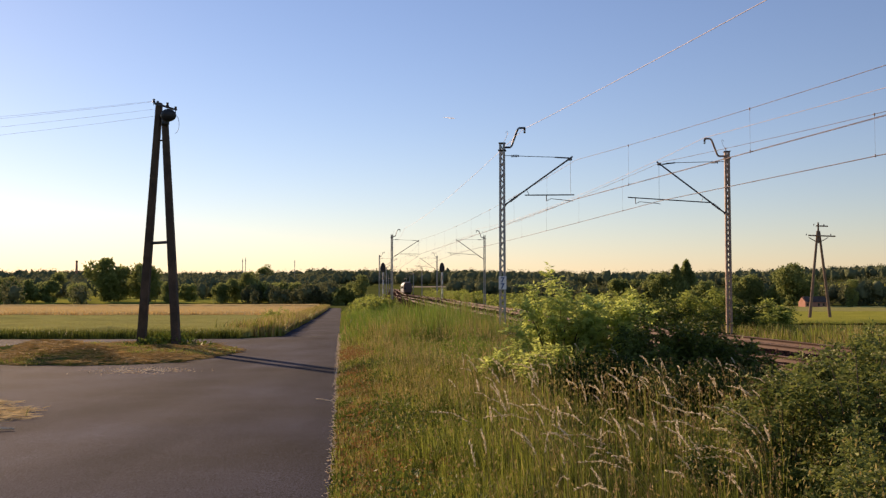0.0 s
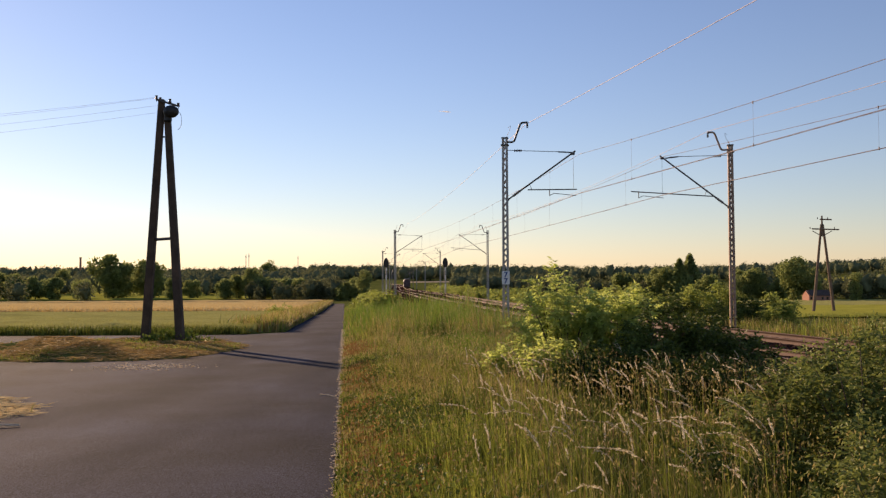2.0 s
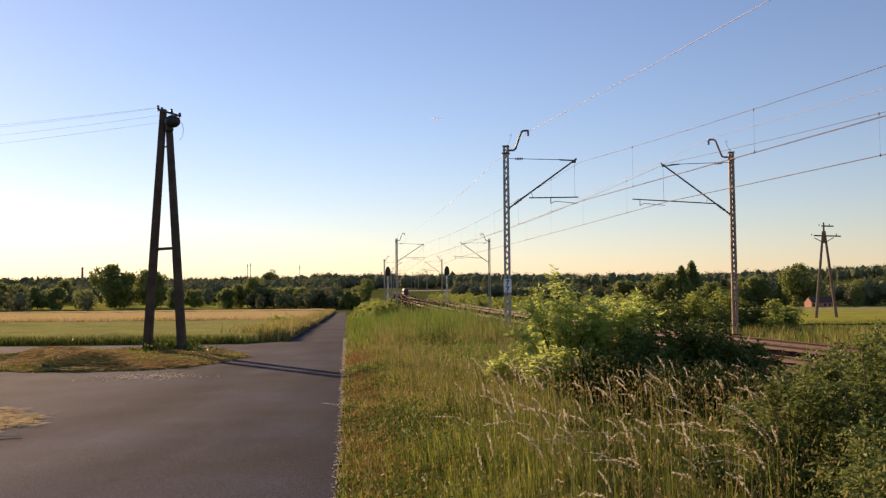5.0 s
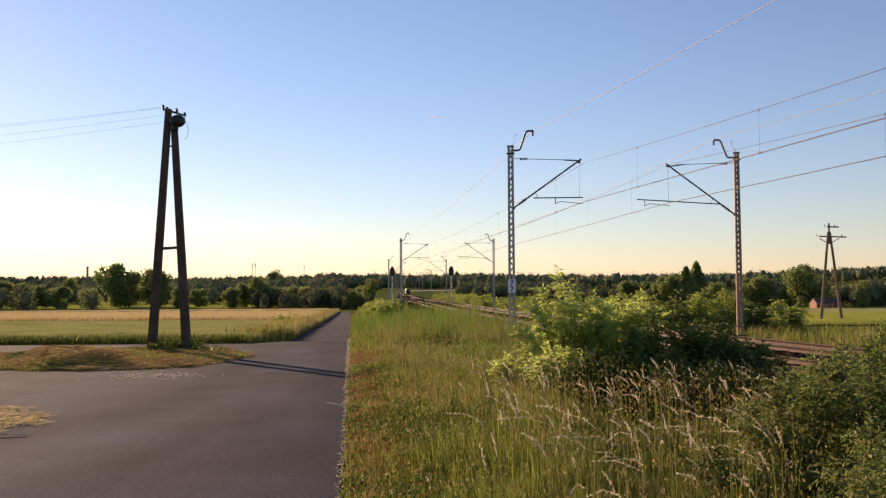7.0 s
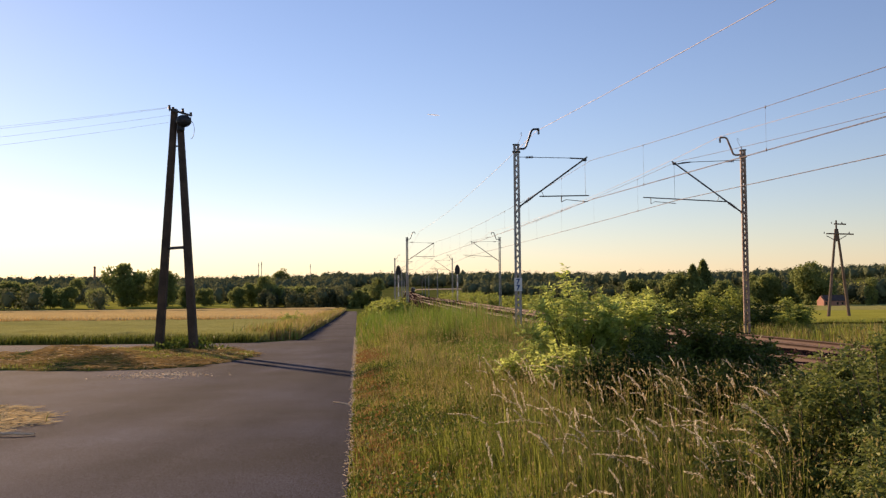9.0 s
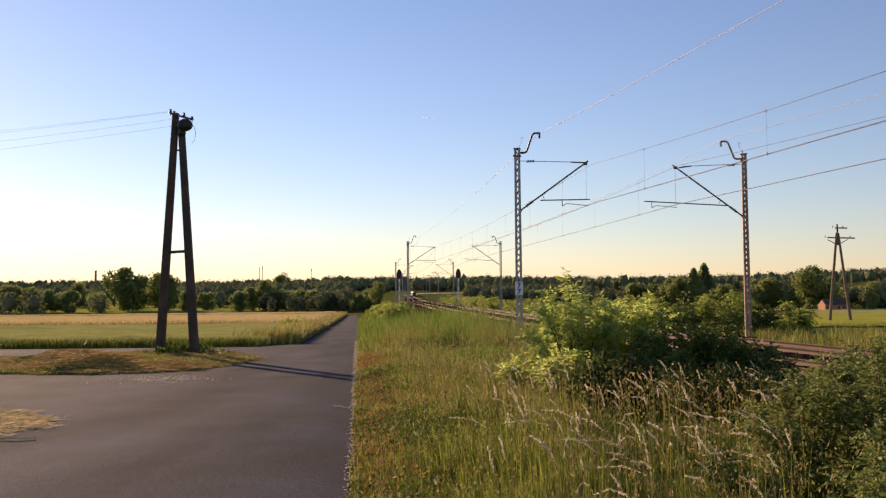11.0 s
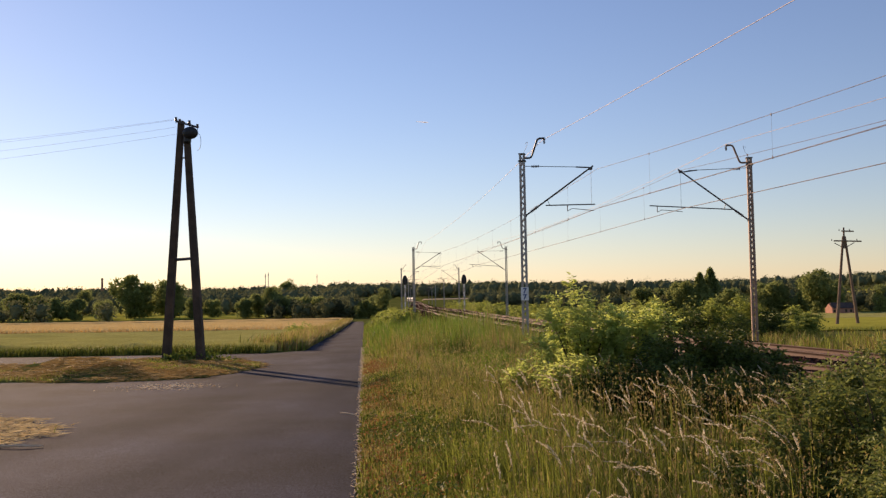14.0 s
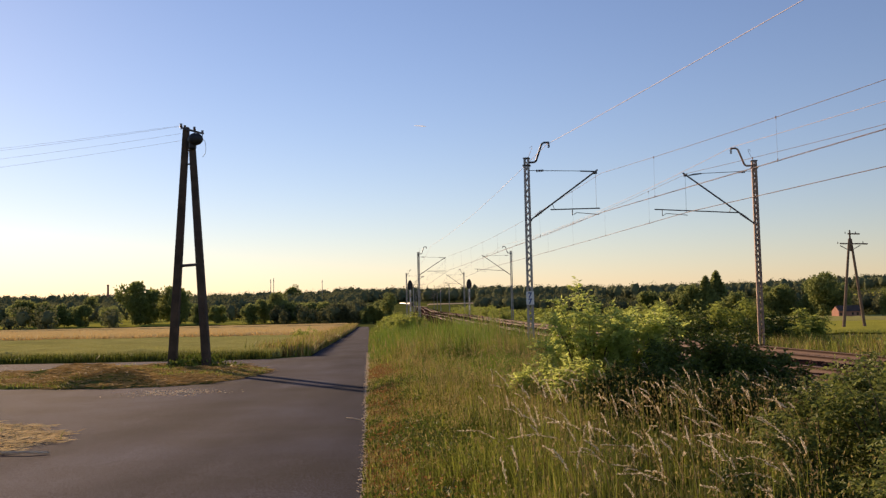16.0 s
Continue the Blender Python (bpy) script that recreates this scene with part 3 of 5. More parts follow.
# ---------------------------------------------------------------- signals
def signal(x, y):
    z = land_at(x, y)
    e = thing("railway_signal", x, y, z, "railway light signal with dark hooded head on white post", "railway signal", "block signals")
    h = float(rail_level(y)) - z
    for k in (1, 3, 5):
        bm = bmesh.new()
        add_tube(bm, (0, 0, h + 0.7 * k - 0.7), (0, 0, h + 0.7 * k), 0.085)
        part("dark_band", bm, M_steel, e)
    bm = bmesh.new()
    add_tube(bm, (0, 0, -0.3), (0, 0, h + 4.5), 0.078)
    part("post", bm, M_white, e)
    bm = bmesh.new()
    prof = [(-0.3, -0.62), (0.3, -0.62), (0.4, -0.4), (0.4, 0.1), (0.26, 0.55), (0.1, 0.74), (-0.1, 0.74), (-0.26, 0.55), (-0.4, 0.1), (-0.4, -0.4)]
    f0 = [bm.verts.new((a, -0.16, h + 4.75 + b)) for a, b in prof]
    f1 = [bm.verts.new((a, -0.12, h + 4.75 + b)) for a, b in prof]
    bm.faces.new(f0)
    bm.faces.new(f1[::-1])
    for i in range(len(prof)):
        bm.faces.new((f0[i], f0[(i + 1) % len(prof)], f1[(i + 1) % len(prof)], f1[i])[::-1])
    part("backboard", bm, M_black, e, "black backboard with rounded top")
    bm = bmesh.new()
    add_box(bm, 0, 0.06, h + 4.6, 0.42, 0.3, 1.2, bevel=0.04)
    part("lamp_housing", bm, M_black, e)
    for zz in (4.25, 4.7, 5.1):
        bm = bmesh.new()
        add_tube(bm, (0, -0.16, h + zz), (0, -0.42, h + zz), 0.13, seg=12)
        part("lamp_hood", bm, M_black, e)
    bm = bmesh.new()
    for i in (-1, 1):
        add_tube(bm, (0.2 * i, 0.22, 0), (0.2 * i, 0.22, h + 4.0), 0.02, seg=6)
    for k in range(10):
        add_tube(bm, (-0.2, 0.22, h + 0.4 * k), (0.2, 0.22, h + 0.4 * k), 0.014, seg=6)
    part("ladder", bm, M_steel, e)


signal(-9.3, 131.5)
signal(-0.15, 131.5)


# ---------------------------------------------------------------- wooden line poles
def a_pole_near():
    x0, y0 = -10.36, 31.0
    z = land_at(x0, y0) - 0.2
    e = thing("utility_pole", x0, y0, z, "dark tarred A-frame utility pole on the grass island", "utility pole")
    for s, dy in ((-1, 0.35), (1, -0.35)):
        bm = bmesh.new()
        add_beam(bm, (s * 0.80, dy, -0.4), (s * 0.10, 0, 9.2 if s < 0 else 8.75), 0.30, 0.30, 0.22, 0.2)
        bmesh.ops.subdivide_edges(bm, edges=bm.edges[:], cuts=1)
        bmesh.ops.bevel(bm, geom=[ed for ed in bm.edges if len(ed.link_faces) == 2 and ed.calc_face_angle(0) > 0.5], offset=0.03, segments=1, affect="EDGES")
        part("leg", bm, M_pole, e)
    bm = bmesh.new()
    add_tube(bm, (-0.52, 0.22, 4.02), (0.52, -0.22, 4.05), 0.055)
    part("cross_brace", bm, M_tube, e)
    bm = bmesh.new()
    add_tube(bm, (-0.17, 0.0, 6.9 + 0.9), (0.25, 0.0, 7.8), 0.03)
    part("tie_bolt", bm, M_tube, e)
    bm = bmesh.new()
    add_beam(bm, (-0.26, -0.12, 9.16), (0.60, -0.3, 8.88), 0.07, 0.07)
    part("crossarm", bm, M_tube, e)
    for px, py, pz in ((-0.26, -0.12, 9.18), (0.28, -0.24, 9.02), (0.60, -0.3, 8.86), (-0.2, 0.12, 9.16)):
        bm = bmesh.new()
        add_tube(bm, (px, py, pz - 0.1), (px, py, pz + 0.03), 0.012, seg=6)
        add_tube(bm, (px, py, pz), (px, py, pz + 0.07), 0.06, 0.045, seg=10)
        add_tube(bm, (px, py, pz + 0.07), (px, py, pz + 0.13), 0.035, 0.05, seg=10)
        part("insulator", bm, M_insulator, e)
    bm = bmesh.new()
    bmesh.ops.create_uvsphere(bm, u_segments=14, v_segments=10, radius=0.27, matrix=Matrix.Translation((0.33, -0.28, 8.68)) @ Matrix.Diagonal((1.05, 0.9, 0.85, 1)))
    add_box(bm, 0.2, -0.2, 8.5, 0.24, 0.24, 0.36, bevel=0.05)
    part("switch_box", bm, M_black, e, "dark weathered switch box under the arm")
    bm = bmesh.new()
    c = [(0.45 + 0.28 * math.sin(t), -0.3, 8.62 - 0.28 * (1 - math.cos(t)) + 0.1 * math.sin(2 * t)) for t in np.linspace(0, 2.6, 14)]
    for a, b in zip(c, c[1:]):
        add_tube(bm, a, b, 0.008, seg=5)
    part("loose_cable", bm, M_wire, e)
    # the line going off over the fields
    for k, (dx, dz) in enumerate(((-0.26, 9.27), (-0.2, 9.25), (0.02, 9.0), (0.1, 8.75))):
        t = np.linspace(0, 1, 30)
        p = np.stack([x0 + dx - 45 * t, y0 + 6 * t, z + dz - 0.9 * 4 * t * (1 - t) - 0.35 * k * t], -1)
        tagged(new("power_wire", fast_mesh("power_wire", *sweep(p, 0.0035, 4), M_feeder)), "thin power wire running from the wooden pole", "wire", "pole wires")


a_pole_near()


def a_pole_far():
    x0, y0 = 34.6, 78.0
    z = land_at(x0, y0)
    e = thing("utility_pole", x0, y0, z, "weathered wooden A-frame pole with two crossarms in the field", "utility pole")
    for s in (-1, 1):
        bm = bmesh.new()
        add_tube(bm, (s * 1.0, 0, -0.3), (s * 0.07, 0, 8.3), 0.15, 0.10, seg=10)
        part("leg", bm, M_pole_old, e)
    bm = bmesh.new()
    add_tube(bm, (0, 0, 7.2), (0, 0, 9.1), 0.09, 0.07, seg=10)
    part("pole_top", bm, M_pole_old, e)
    for zz, w in ((7.85, 2.5), (8.75, 1.1)):
        bm = bmesh.new()
        add_box(bm, 0, -0.1, zz, w, 0.1, 0.12, pose(0, 0, 0, 0, 2, 0), bevel=0.02)
        part("crossarm", bm, M_pole_old, e)
        for px in (-w / 2 + 0.1, 0.45 * w - 0.02):
            bm = bmesh.new()
            add_tube(bm, (px, -0.1, zz + 0.04), (px, -0.1, zz + 0.2), 0.05, 0.03)
            part("insulator", bm, M_insulator, e)
    bm = bmesh.new()
    add_beam(bm, (-0.9, 0, 7.7), (0, 0, 7.2), 0.06, 0.06)
    add_beam(bm, (0.9, 0, 7.7), (0, 0, 7.2), 0.06, 0.06)
    part("arm_brace", bm, M_tube, e)


a_pole_far()


# ---------------------------------------------------------------- plants
rng = np.random.default_rng(7)


def blades(x, y, z, h, w, lean=0.35, wind=(0.12, -0.05)):
    """Arrays of tapered grass blades: three triangles each."""
    n = len(x)
    a = rng.uniform(0, 2 * np.pi, n)
    b = rng.normal(0, lean, n)
    ca, sa = np.cos(a), np.sin(a)
    bx, by = np.cos(a + 1.2) * b * h + wind[0] * h, np.sin(a + 1.2) * b * h + wind[1] * h
    B = np.stack([x, y, z], -1)
    side = np.stack([ca, sa, np.zeros(n)], -1) * w[:, None] * 0.5
    mid = B + np.stack([bx * 0.3, by * 0.3, h * 0.58], -1)
    tip = B + np.stack([bx, by, h * np.sqrt(np.clip(1 - 0.5 * b * b, 0.2, 1))], -1)
    V = np.stack([B - side, B + side, mid + side * 0.8, mid - side * 0.8, tip], 1)
    o = (np.arange(n) * 5)[:, None]
    F = np.stack([o + [0, 1, 2], o + [0, 2, 3], o + [3, 2, 4]], 1).reshape(-1, 3)
    return V.reshape(-1, 3), F


def leaves(c, d, length, width, fold=0.25):
    """Folded pointed leaves at c, along the unit vectors d."""
    n = len(c)
    r = rng.normal(size=(n, 3))
    s = np.cross(d, r)
    s /= np.linalg.norm(s, axis=1)[:, None] + 1e-9
    up = np.cross(s, d)
    L, W = length[:, None], width[:, None]
    base, tip = c, c + d * L
    m = c + d * L * 0.45
    V = np.stack([base, m + s * W / 2 + up * W * fold, tip, m - s * W / 2 + up * W * fold], 1)
    o = (np.arange(n) * 4)[:, None]
    F = np.stack([o + [0, 1, 2], o + [0, 2, 3]], 1).reshape(-1, 3)
    return V.reshape(-1, 3), F


def unit(v):
    return v / (np.linalg.norm(v, axis=-1, keepdims=True) + 1e-9)


def patches(x, y, s, seed=0.0):
    """Smooth random patches from 0 to 1."""
    v = (np.sin(x * s + seed + 1.7 * np.sin(y * s * 0.7 + seed)) + np.sin(y * s * 1.3 - seed * 2 + 1.3 * np.sin(x * s * 0.9)) + np.sin((x + y) * s * 0.53 + seed * 3)) / 3
    return 0.5 + 0.5 * v


def scatter_verge(n, y0, y1, power=1.0):
    """Points on the verge between lane and track, more of them nearby."""
    u = rng.uniform(0, 1, n)
    y = y0 + (y1 - y0) * u ** power
    xl = lane_right(y) + 0.02
    xr = np.minimum(np.maximum(0.62 * y + 2.0, 3.2), on_line(y, -4.2)[0])
    x = xl + (xr - xl) * rng.uniform(0, 1, n)
    return x, y


def stuff(name, arrays, mat, label, category):
    V, F = join(arrays) if isinstance(arrays, list) else arrays
    return tagged(new(name, fast_mesh(name, V, F, mat)), label, category, kind="stuff")


def tufts(x, y, count, h, w, spread, lean=0.4):
    """Blades gathered in tufts that lean outwards."""
    n = len(x) * count
    a = rng.uniform(0, 2 * np.pi, n)
    q = np.sqrt(rng.uniform(0, 1, n)) * np.repeat(spread, count)
    bx, by = np.repeat(x, count) + np.cos(a) * q, np.repeat(y, count) + np.sin(a) * q
    hh = np.repeat(h, count) * rng.uniform(0.45, 1.1, n)
    keep = bx - lane_right(by) > 0.0
    bx, by, hh = bx[keep], by[keep], hh[keep]
    ww = np.repeat(w, count)[keep] * rng.uniform(0.6, 1.4, len(bx))
    return blades(bx, by, land(bx, by) - 0.04, hh, ww, lean * 0.85, (-0.05, -0.03))


def seed_heads(x, y, z, h, head, drop, near=None):
    """Tall culms with nodding heads: thin stalks and rows of spikelets."""
    n = len(x)
    away = y if near is None else near
    a = rng.normal(3.0, 0.8, n)
    dx, dy = np.cos(a), np.sin(a)
    stalks, C, D, L = [], [], [], []
    for k in range(n):
        t = np.linspace(0, 1, 11)
        lean = drop[k] * h[k]
        P = np.stack([x[k] + dx[k] * lean * t ** 4, y[k] + dy[k] * lean * t ** 4, z[k] + h[k] * (t - 0.45 * drop[k] * t ** 7)], -1)
        stalks.append(sweep(P, 0.0016 + 0.00012 * away[k], 3))
        s = rng.uniform(0, 1, 70)
        q = np.clip(1 - head[k] / h[k] * s, 0, 1)
        c = np.stack([np.interp(q, t, P[:, i]) for i in range(3)], -1) + rng.normal(0, 0.0012 + 0.0020 * (1 - abs(2 * s - 1))[:, None], (70, 3))
        d = unit(P[-1] - P[-3]) + rng.normal(0, 0.24, (70, 3))
        C.append(c)
        D.append(unit(d))
        L.append(np.full(70, 0.010 + 0.0005 * away[k]))
    V, F = join(stalks)
    T = np.concatenate([F[:, [0, 1, 2]], F[:, [0, 2, 3]]])
    return (V, T), leaves(np.concatenate(C), np.concatenate(D), np.concatenate(L) * 1.5, np.concatenate(L) * 0.3)


def build_verge():
    green, dry, rust, weed, reeds, shady_tufts = [], [], [], [], [], []
    for n, count, y0, y1, w, sp in ((1100, 12, -3.0, 2.7, 0.010, 0.1), (8600, 16, 2.6, 9.0, 0.0080, 0.085), (8200, 14, 8.5, 18.0, 0.012, 0.13), (5600, 17, 17, 42, 0.016, 0.26), (4600, 18, 40, 135, 0.032, 0.6)):
        x, y = scatter_verge(n, y0, y1, 0.8)
        edge = x - lane_right(y)
        k = patches(x, y, 0.9, 2.0)
        far = smooth(30, 60, y)
        h = (0.13 + 0.62 * smooth(0.1, 1.9, edge)) * rng.uniform(0.4, 1.3, n) * (0.7 + 0.6 * k) * (1 + 0.45 * far)
        td = track_distance(x, y)[0]
        h = h * (1 + 0.36 * smooth(-10.5, -7.0, td) * smooth(12, 16, y) * (1 - smooth(50, 66, y)) * smooth(0.30, 0.24, x / np.maximum(y, 1)))
        h = h * (1 - 0.75 * smooth(62, 80, y) * smooth(-12, -7, td))
        b = x / np.maximum(y, 1)
        h = h * (1 - 0.6 * smooth(0.11, 0.20, b) * smooth(6.0, 8.0, y) * (1 - smooth(14.0, 15.5, y)))
        h = h * (0.5 + 1.0 * patches(x, y, 3.3, 4.0)) * (0.75 + 0.5 * patches(x, y, 7.0, 1.0))
        h = np.where(y < 30, 0.85 * (1 - np.exp(-h / 0.85)), h) * (1 - 0.2 * smooth(0.12, 0.25, b) * (1 - smooth(20, 30, y)))
        p = 0.05 + 0.24 * smooth(0.45, 0.75, patches(x, y, 0.7, 5.0)) * (1 - far) + 0.25 * np.exp(-((edge - 0.2) / 0.35) ** 2)
        p = p + 0.3 * np.exp(-((edge - 1.6) / 0.8) ** 2) * smooth(10, 16, y) * (1 - smooth(30, 45, y))
        p = p * (1 - 0.65 * smooth(0.10, 0.24, x / np.maximum(y, 1)))
        isdry = rng.uniform(0, 1, n) < p
        reed = ~isdry & (rng.uniform(0, 1, n) < np.maximum(0.85 * smooth(30, 40, y) * smooth(-20, -9, td), 0.75 * smooth(16, 24, y) * smooth(-13.5, -8.5, td)))
        # mostly on the near right, where dark colour stands in for shade
        shady = ~isdry & ~reed & (rng.uniform(0, 1, n) < 0.15 + 0.8 * smooth(0.10, 0.24, x / np.maximum(y, 1)) * (1 - smooth(20, 30, y)))
        g = ~isdry & ~reed & ~shady
        ww, ss = np.full(n, w), sp * rng.uniform(0.6, 1.5, n)
        green.append(tufts(x[g], y[g], count, h[g], ww[g], ss[g]))
        shady_tufts.append(tufts(x[shady], y[shady], count, h[shady], ww[shady] * 1.3, ss[shady]))
        reeds.append(tufts(x[reed], y[reed], count, h[reed], ww[reed], ss[reed]))
        dry.append(tufts(x[isdry], y[isdry], count, h[isdry] * 1.12, ww[isdry] * 0.75, ss[isdry], 0.3))
    # low leafy weeds and sorrel along the lane
    n = 26000
    x, y = scatter_verge(n, 2.6, 22, 0.7)
    e = np.abs(rng.normal(0, 1.1, n))
    m = rng.uniform(0, 1, n) < 0.6
    x = np.where(m, lane_right(y) + 0.03 + e, x)
    keep = patches(x, y, 2.2, 9.0) > 0.46
    x, y = x[keep], y[keep]
    z = land(x, y) + rng.uniform(0, 0.28, len(x)) * smooth(0, 0.8, x - lane_right(y)) + 0.02
    d = unit(rng.normal(size=(len(x), 3)) + np.array([0, 0, 0.5]))
    L = rng.uniform(0.03, 0.075, len(x))
    weed.append(leaves(np.stack([x, y, z], -1), d, L, L * 0.45))
    n = 15000
    y = 2.6 + 26 * rng.uniform(0, 1, n) ** 0.8
    x = lane_right(y) + 0.04 + np.abs(rng.normal(0, 0.7, n))
    m = patches(x, y, 1.4, 3.0) > 0.42
    x, y = x[m], y[m]
    z = land(x, y) + rng.uniform(0.0, 0.22, len(x)) * smooth(0, 0.5, x - lane_right(y)) + 0.01
    d = unit(rng.normal(size=(len(x), 3)) + np.array([0, 0, 0.4]))
    L = rng.uniform(0.012, 0.035, len(x)) * (1 + 0.03 * y)
    rust.append(leaves(np.stack([x, y, z], -1), d, L, L * 0.5))
    # the bank beyond the track, and the strip between lane and crop
    n = 2600
    y = 16 + 70 * rng.uniform(0, 1, n)
    X, Y, _ = on_line(y, 0.0)
    off = rng.uniform(4.6, 13, n)
    x, yy = X + off * 0.98, Y + off * 0.17
    h = rng.uniform(0.35, 0.85, n)
    green.append(tufts(x[::2], yy[::2], 16, h[::2], np.full(n // 2, 0.03), np.full(n // 2, 0.4)))
    dry.append(tufts(x[1::3], yy[1::3], 14, h[1::3], np.full(len(x[1::3]), 0.025), np.full(len(x[1::3]), 0.4)))
    n = 3000
    y = 43 + 170 * rng.uniform(0, 1, n) ** 1.4
    x = lane_right(y) - 3.2 - np.abs(rng.normal(0, 0.9, n))
    h = rng.uniform(0.4, 1.0, n)
    w = 0.03 + 0.0005 * y
    m = rng.uniform(0, 1, n) < 0.68
    for sel, lst in ((m, dry), (~m, green)):
        q = np.repeat(np.arange(n)[sel], 14)
        bx, by = x[q] + rng.normal(0, 0.3, len(q)), y[q] + rng.normal(0, 0.4, len(q))
        bx = np.minimum(bx, lane_right(by) - 2.95)
        lst.append(blades(bx, by, land(bx, by) - 0.03, h[q] * rng.uniform(0.5, 1.1, len(q)), w[q], 0.35))
    # the same dark blades along the near foot of the green crop
    n = 9000
    x = rng.uniform(-46, -9.5, n)
    y = 39.3 + np.abs(rng.normal(0, 0.8, n))
    shady_tufts.append(blades(x, y, land(x, y), rng.uniform(0.2, 0.5, n), np.full(n, 0.035), 0.5))
    n = 16000
    y = 3.4 + 8.5 * rng.uniform(0, 1, n) ** 0.9
    x = y * rng.uniform(0.02, 0.45, n)
    m = patches(x, y, 2.6, 11.0) > 0.5
    x, y = x[m], y[m]
    z = land(x, y) + rng.uniform(0.02, 0.42, len(x)) * patches(x, y, 3.1, 7.0)
    d = unit(rng.normal(size=(len(x), 3)) + np.array([0, 0, 0.4]))
    L = rng.uniform(0.02, 0.055, len(x))
    weed.append(leaves(np.stack([x, y, z], -1), d, L, L * 0.42))
    stuff("verge_grass", green, M_grass, "dense tall green summer grass on the verge", "grass")
    stuff("verge_dry_grass", dry, M_dry, "dry golden grass tufts among the verge", "grass")
    stuff("verge_reed", [a for a in reeds if len(a[0])], M_reed, "bright green reed grass along the embankment", "grass")
    stuff("verge_lush_grass", shady_tufts, M_grass_shade, "dark green verge grass, shade put into its colour", "grass")
    stuff("verge_weeds", weed, M_weed, "low leafy green weeds along the lane", "weeds")
    stuff("sorrel", rust, M_sorrel, "rusty red sorrel seeds along the lane edge", "weeds")
    # small flowering tips all over the sward
    n = 60000
    x, y = scatter_verge(n, 3, 34, 0.85)
    q = patches(x, y, 1.6, 6.0)
    keep = rng.uniform(0, 1, n) < (0.25 + 0.75 * q) * (1 - 0.75 * smooth(13, 22, y))
    x, y = x[keep], y[keep]
    z = land(x, y) + (0.10 + 0.60 * smooth(0.1, 1.9, x - lane_right(y))) * rng.uniform(0.45, 1.15, len(x))
    L = rng.uniform(0.014, 0.034, len(x)) * (1 + 0.055 * y)
    d = unit(rng.normal(size=(len(x), 3)) * 0.6 + np.array([0, 0, 1.0]))
    stuff("flowering_grass", leaves(np.stack([x, y, z], -1), d, L, L * 0.4), M_tip, "fine golden flowering tips above the grass", "grass")
    # thin upright stalks with small brown panicles
    n = 850
    y = 3.6 + 14 * rng.uniform(0, 1, n) ** 0.9
    x = y * (0.44 * np.sqrt(rng.uniform(0, 1, n)) - 0.04)
    far = x > lane_right(y) + 0.5
    x, y = x[far], y[far]
    n = len(x)
    h = rng.uniform(0.6, 1.02, n) * (1 - 0.15 * smooth(0.16, 0.24, x / y))
    z = land(x, y)
    w = 0.0026 + 0.0004 * y
    stalk = blades(x, y, z, h, w, 0.10, (-0.03, -0.02))
    tops = stalk[0].reshape(-1, 5, 3)
    q = np.tile(np.linspace(0.0, 0.24, 9), n)
    top, mid = np.repeat(tops[:, 4], 9, 0), np.repeat(tops[:, 2:4].mean(1), 9, 0)
    c = top + (mid - top) * q[:, None] + rng.normal(0, 0.006, (n * 9, 3))
    L = rng.uniform(0.008, 0.016, n * 9) * np.repeat(1 + 0.06 * y, 9)
    d = unit(rng.normal(0, 0.45, (n * 9, 3)) + np.array([-0.2, 0, 1.0]))
    stuff("panicle_stalks", stalk, M_grass, "thin upright green stalks in the verge", "grass")
    stuff("panicles", leaves(c, d, L, L * 0.4), M_panicle, "small brownish panicles on upright stalks", "grass")
    # tall flowering grasses
    n = 130
    y = 4.6 + 11 * rng.uniform(0, 1, n) ** 1.2
    x = y * rng.uniform(0.02, 0.40, n)
    h = rng.uniform(0.7, 1.05, n)
    st, hd = seed_heads(x, y, land(x, y), h, rng.uniform(0.10, 0.2, n), rng.uniform(0.05, 0.4, n))
    stuff("grass_culms", st, M_dry, "thin straw-coloured stalks of flowering grass", "grass")
    stuff("grass_seed_heads", hd, M_seed, "pale nodding seed heads of tall grass", "grass")


build_verge()


def swaying_grass():
    """Single tall culms that the wind rocks."""
    made = []
    for k in range(48):
        y = 4.5 + 0.13 * k + rng.uniform(-0.2, 0.2)
        x = y * rng.uniform(0.05, 0.40)
        z = land_at(x, y) - 0.03
        e = thing("tall_grass", x, y, z, "tall straw-coloured grass stalk with a nodding seed head", "grass stalk", "wind-blown grass stalks")
        st, hd = seed_heads(np.zeros(1), np.zeros(1), np.zeros(1), np.array([rng.uniform(0.8, 1.15)]), np.array([rng.uniform(0.12, 0.2) if k > 15 else 0.22]), np.array([rng.uniform(0.08, 0.3) if k > 15 else rng.uniform(0.35, 0.55)]), np.array([y]))
        mesh_part("culm", fast_mesh("culm", *st, M_dry), e)
        mesh_part("seed_head", fast_mesh("seed_head", *hd, M_seed), e, "pale feathery seed head")
        made.append((e, x, y, z, rng.uniform(0, 6.28), rng.uniform(3, 6)))
    return made


swayers = swaying_grass()


# ---------------------------------------------------------------- the grass island and the mown corner
def inside(px, py, poly):
    r = np.zeros(len(px), bool)
    for (x1, y1), (x2, y2) in zip(poly, poly[1:] + poly[:1]):
        hit = ((y1 > py) != (y2 > py)) & (px < (x2 - x1) * (py - y1) / (y2 - y1 + 1e-12) + x1)
        r ^= hit
    return r


